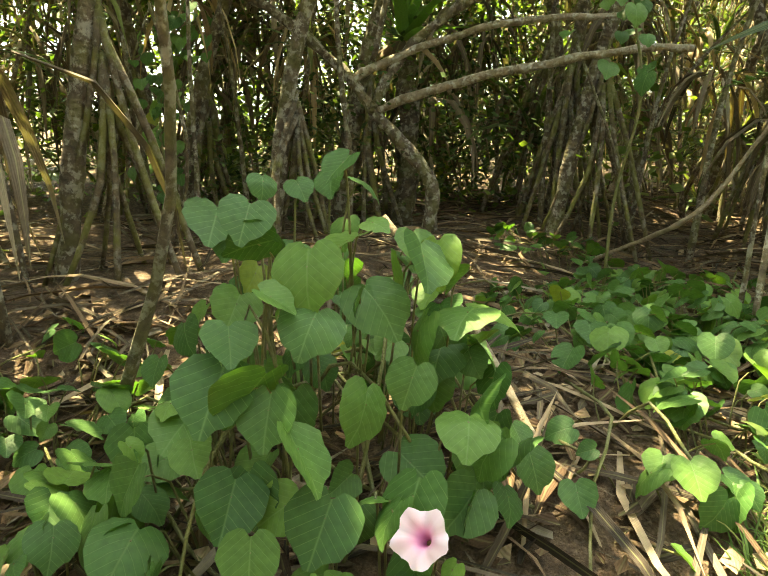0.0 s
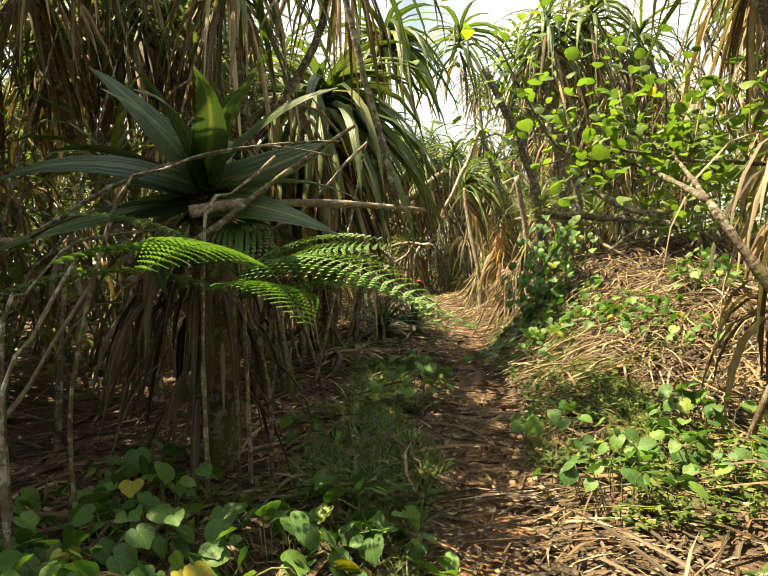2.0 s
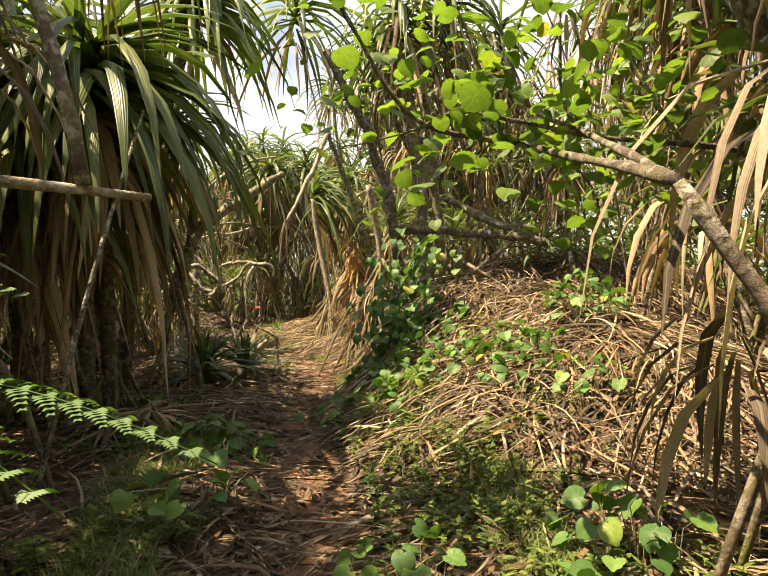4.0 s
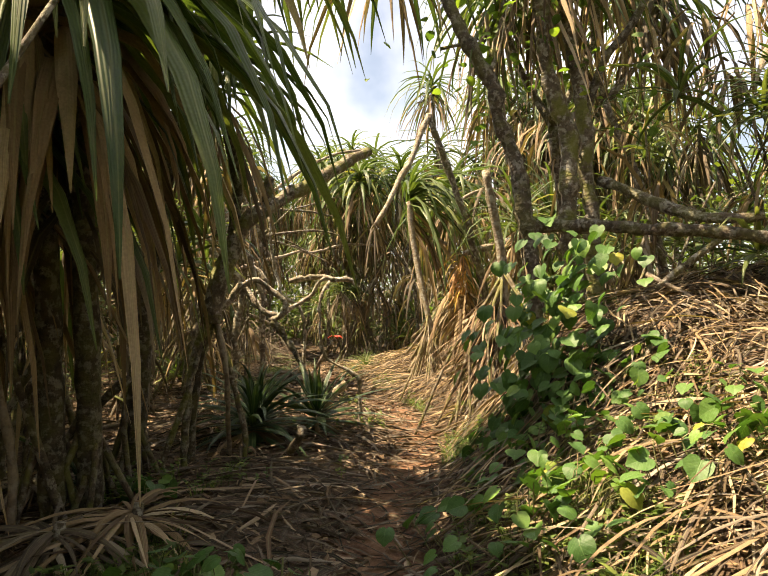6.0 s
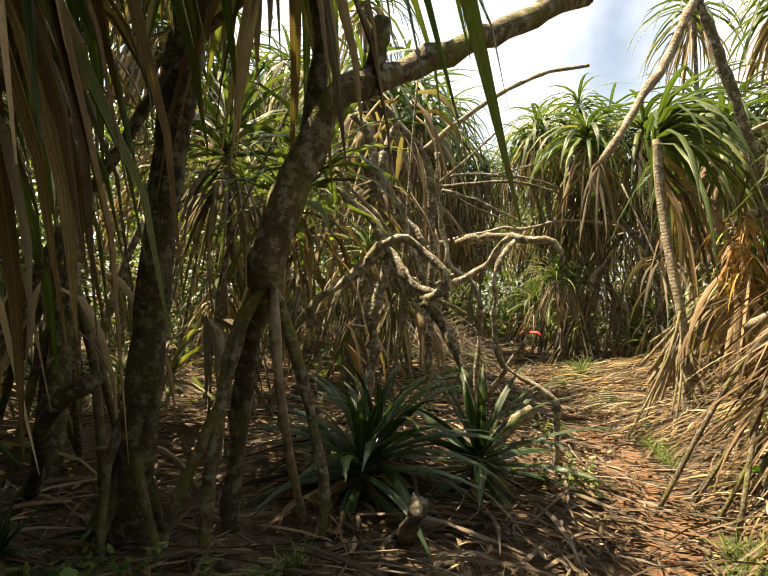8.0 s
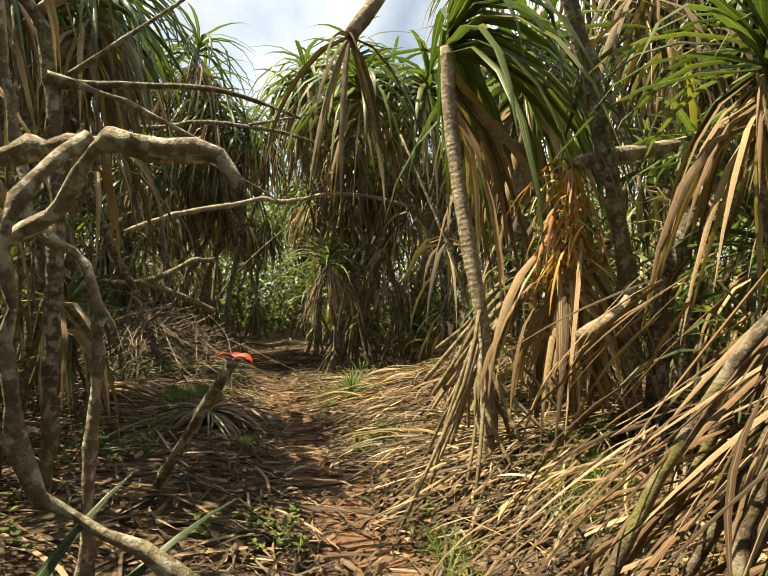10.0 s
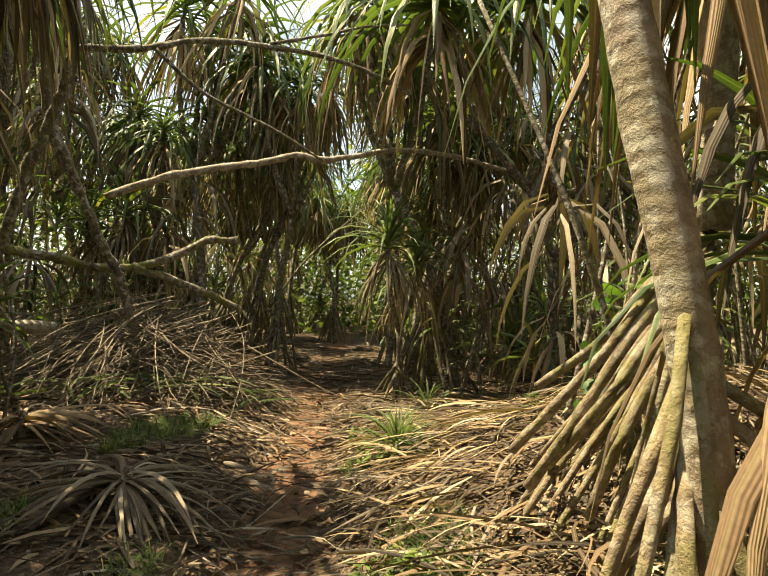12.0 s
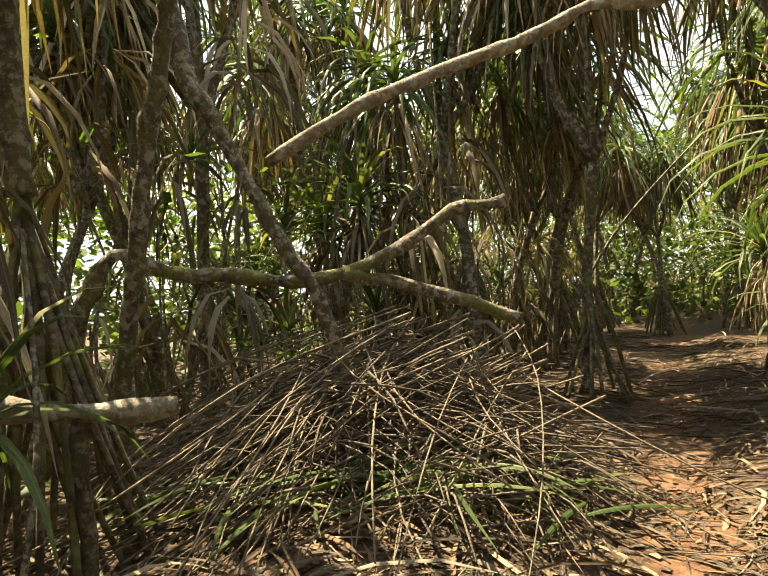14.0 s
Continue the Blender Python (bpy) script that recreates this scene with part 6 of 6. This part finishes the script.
limbed("cut_log", "pale cut log lying raised beside the heap", "log", (-7.82, 7.88, 1.04), [("log", [(-7.76, 7.44, 1.17), (-7.85, 7.80, 1.10), (-7.85, 8.09, 1.06), (-7.83, 8.46, 1.04)], 0.058, 0.055, M_PALE), ("prop", to_ground([(-7.84, 7.99, 0.93), (-7.83, 8.02, 1.05)]), 0.04, 0.04, M_DARKBARK)])
ct = (-5.26, 13.28, 1.22)
ctree = limbed("crooked_tree", "dark crooked tree with mossy foot", "tree", (ct[0], ct[1], land_z(ct[0], ct[1])), [
    ("trunk", to_ground([(-5.27, 13.26, 1.43), (-5.29, 13.20, 2.06), (-5.49, 12.96, 2.80), (-5.77, 12.65, 3.27), (-6.03, 12.36, 3.67)]), 0.08, 0.05, M_DARKBARK), ("branch", [(-5.27, 13.22, 2.06), (-5.02, 13.32, 2.31), (-4.78, 13.40, 2.52), (-4.66, 13.50, 2.96)], 0.06, 0.04, M_DARKBARK), ("branch", [(-5.52, 12.92, 2.90), (-5.32, 13.09, 3.53), (-5.03, 13.33, 4.27), (-4.86, 13.46, 5.00)], 0.05, 0.035, M_DARKBARK)])
hero_crown(ctree, rel((-5.49, 12.82, 5.11), ctree.location), 1.45, 151, 56, 30)
hero_crown(ctree, rel((-6.18, 11.85, 4.90), ctree.location), 1.5, 152, 56, 30)
fa = (-11.57, 17.34, 0.00)
far_pine = screw_pine((fa[0] + 0.8, fa[1] + 0.8, 0.0), 4.6, 3, 161, 1.6, 14, 0.9, 1.6, 50, 80, M_DARKBARK, "screw pine wrapped in a thick dark skirt of dead leaves", r=0.12, lean=0.05)
acc = Acc()
for k in range(160):
    a, z = rng.uniform(0, 6.28), rng.uniform(0.9, 3.4)
    strap(acc, (0.12 * math.cos(a), 0.12 * math.sin(a), z), a, rng.uniform(-0.9, 0.3), -1.5, rng.uniform(0.8, 1.5), rng.uniform(0.05, 0.09), 5, 0.5, 0.5, rng.normal(0, 0.5))
part("dead_skirt", acc.mesh("dead_skirt", M_GREYDEAD), far_pine)
for k, (p, n, ln, w, lab) in enumerate((((-4.97, 10.17, 0.05), 70, 0.55, 0.022, "grassy green tuft at the trail's edge"), ((-9.67, 16.01, 0.05), 18, 0.7, 0.05, "small green screw pine seedling"), ((-12.19, 20.68, 0.10), 20, 0.8, 0.05, "small green screw pine seedling"),
                                        ((-7.21, 15.39, 2.03), 30, 1.3, 0.07, "bright young screw pine in the sun"), ((-6.35, 14.11, 2.03), 30, 1.2, 0.07, "bright young screw pine in the sun"), ((-6.22, 12.08, 0.05), 24, 0.55, 0.035, "green tuft beside the trail"))):
    rosette("young_screw_pine", lab, (p[0], p[1], land_z(p[0], p[1]) + 0.05 + (0.6 if ln > 1 else 0)), n, ln, w, 170 + k, M_GREEN, e_low=-0.1, bend=1.1, dead=10, group="young screw pines", stem=0.6 if ln > 1 else 0.0)
rp = (-2.59, 9.97, 1.89)
rpine = thing("screw_pine", "screw pine on thick pale slanting prop roots beside the trail", "tree", (rp[0] + 0.2, rp[1] + 0.4, land_z(rp[0] + 0.2, rp[1] + 0.4)), "screw pines of the grove")
for k, pts in enumerate(([(-2.61, 9.94, 1.85), (-2.77, 9.65, 1.58), (-2.93, 9.44, 1.22), (-3.40, 9.36, 0.64)], [(-2.57, 9.85, 1.74), (-2.72, 9.43, 1.42), (-2.94, 9.24, 0.95), (-3.18, 9.16, 0.53)], [(-2.53, 9.75, 1.64), (-2.66, 9.35, 1.34), (-2.79, 9.17, 1.03), (-3.16, 9.32, 0.61)], [(-2.63, 10.06, 1.91), (-2.87, 9.84, 1.59), (-3.11, 9.76, 1.25), (-3.51, 9.80, 0.95)], [(-2.48, 9.53, 1.50), (-2.60, 9.28, 1.19), (-2.74, 9.16, 0.80), (-2.87, 9.19, 0.46)])):
    limb("prop_root", [rel(p, rpine.location) for p in pts], 0.032, 0.026, M_PALEROOT, rpine, step=0.1)
rg = np.random.default_rng(33)
for k in range(14):
    a = rg.uniform(2.6, 4.6)
    q = rg.uniform(0.7, 1.25)
    x, y = rp[0] + q * math.cos(a), rp[1] + q * math.sin(a)
    if off_trail(x, y) > 0.5:
        limb("prop_root", [rel((rp[0], rp[1], rp[2] - rg.uniform(0, 0.5)), rpine.location), rel((rp[0] * 0.5 + x * 0.5, rp[1] * 0.5 + y * 0.5, rp[2] * rg.uniform(0.42, 0.55)), rpine.location), rel((x, y, land_z(x, y) - 0.05), rpine.location)], 0.024, 0.017, M_PALEROOT, rpine, step=0.12)
limb("trunk", [rel(rp, rpine.location), rel((rp[0], rp[1], rp[2] + 1.6), rpine.location)], 0.09, 0.08, M_PALE, rpine)
hero_crown(rpine, rel((rp[0], rp[1], rp[2] + 2.0), rpine.location), 1.5, 181, 50, 40)
limbed("root_hook", "hooked bare root beside the trail", "root", (-6.57, 11.44, 0.05), [("root", [(-6.51, 11.47, 0.02), (-6.89, 11.78, 0.12), (-7.03, 12.05, 0.16), (-6.80, 12.12, 0.12)], 0.02, 0.016, M_ROOT)])
red = (-2.78, 6.10, 1.13)
limbed("fallen_limb", "fallen limb with a red ribbon tied near its end", "branch", (red[0], red[1], land_z(red[0], red[1])), [("limb", [(red[0] - 0.9, red[1] + 0.1, land_z(red[0] - 0.9, red[1] + 0.1)), (red[0] - 0.4, red[1], red[2] * 0.55), (red[0], red[1], red[2] - 0.03)], 0.035, 0.03, M_BARK)])
m_red, n_, l_, b_ = base("red_ribbon", 0.45)
b_.inputs["Base Color"].default_value = (0.75, 0.06, 0.03, 1)
acc = Acc()
for a in (0.3, 1.9, 4.0):
    strap(acc, (0, 0, 0.0), a, 0.8, -1.4, 0.16, 0.05, 5, 0.3, 1.0, 0.3)
rb = new("red_ribbon", acc.mesh("red_ribbon", m_red))
rb.location = red
tagged(rb, "crumpled bright red ribbon tied on the fallen limb", "ribbon")

for k, (p, n, ln) in enumerate((((-0.25, 0.69, 0.05), 46, 0.8), ((-5.28, 8.05, 0.05), 60, 0.9), ((-7.21, 8.03, 0.10), 50, 1.0), ((-1.84, 0.95, 0.03), 40, 0.8), ((-9.75, 9.15, 0.05), 46, 0.9), ((-9.39, 8.83, 0.05), 46, 0.9), ((-0.34, 4.33, 0.03), 26, 0.6), ((-0.37, 0.28, 0.05), 46, 0.8))):
    if trail_at(p[0], p[1])[0] > 0.45:
        dead_fan(p, n, ln, 200 + k, M_GREYDEAD if k % 2 else M_DEAD)
for k, (p, n) in enumerate((((-8.32, 8.82, 0.12), 16), ((-8.11, 9.31, 0.12), 18), ((-7.88, 9.84, 0.12), 20), ((-7.68, 10.44, 0.12), 16), ((-8.89, 8.2, 0.12), 12))):
    acc = Acc()
    g = np.random.default_rng(220 + k)
    root = thing("cut_green_leaves", "fresh green strap leaves lying cut on the litter", "leaves", (p[0], p[1], land_z(p[0], p[1])), "cut green leaves")
    for j in range(n):
        strap(acc, (g.normal(0, 0.16), g.normal(0, 0.16), 0.07 + g.uniform(0, 0.1)), 1.7 + g.normal(0, 0.7) + 3.14 * (j % 2), g.uniform(0.0, 0.3), g.uniform(-0.4, -0.1), g.uniform(0.5, 1.0), 0.035, 6, 0.5, 1.0, g.normal(0, 0.4), wob=g.normal(0, 0.2))
    part("leaves", acc.mesh("leaves", M_GREEN), root)

for k, (x, y, _z) in enumerate(((2.06, 2.29, 0.20), (3.26, 2.13, 0.20), (3.88, 1.50, 0.20), (2.56, 2.69, 0.20), (3.71, 6.92, 0.60), (1.64, 2.42, 0.10), (4.16, -2.56, 0.10), (4.72, -1.85, 0.10))):
    if off_trail(x, y) > 0.4:
        vine_patch((x, y), 0.5, 0.4, 24, 0.2, (0.07, 0.12), 240 + k, lift=0.12)

sp = (-8.49, 7.70, 2.35)
sx_, sy_ = sp[0], sp[1]
stilt = thing("screw_pine", "screw pine standing on a tall cone of mossy stilt roots", "tree", (sx_, sy_, land_z(sx_, sy_)), "screw pines of the grove")
prop_roots(stilt, (0, 0, sp[2] - land_z(sx_, sy_)), 0.85, 26, 0.024, np.random.default_rng(19), land_z)
limb("trunk", [(0, 0, sp[2] - 0.3), (0.05, 0.0, sp[2] + 0.8), (-0.05, 0.1, sp[2] + 2.2)], 0.08, 0.07, M_BARK, stilt)
hero_crown(stilt, (-0.05, 0.1, sp[2] + 2.4), 1.25, 191, 40, 26)
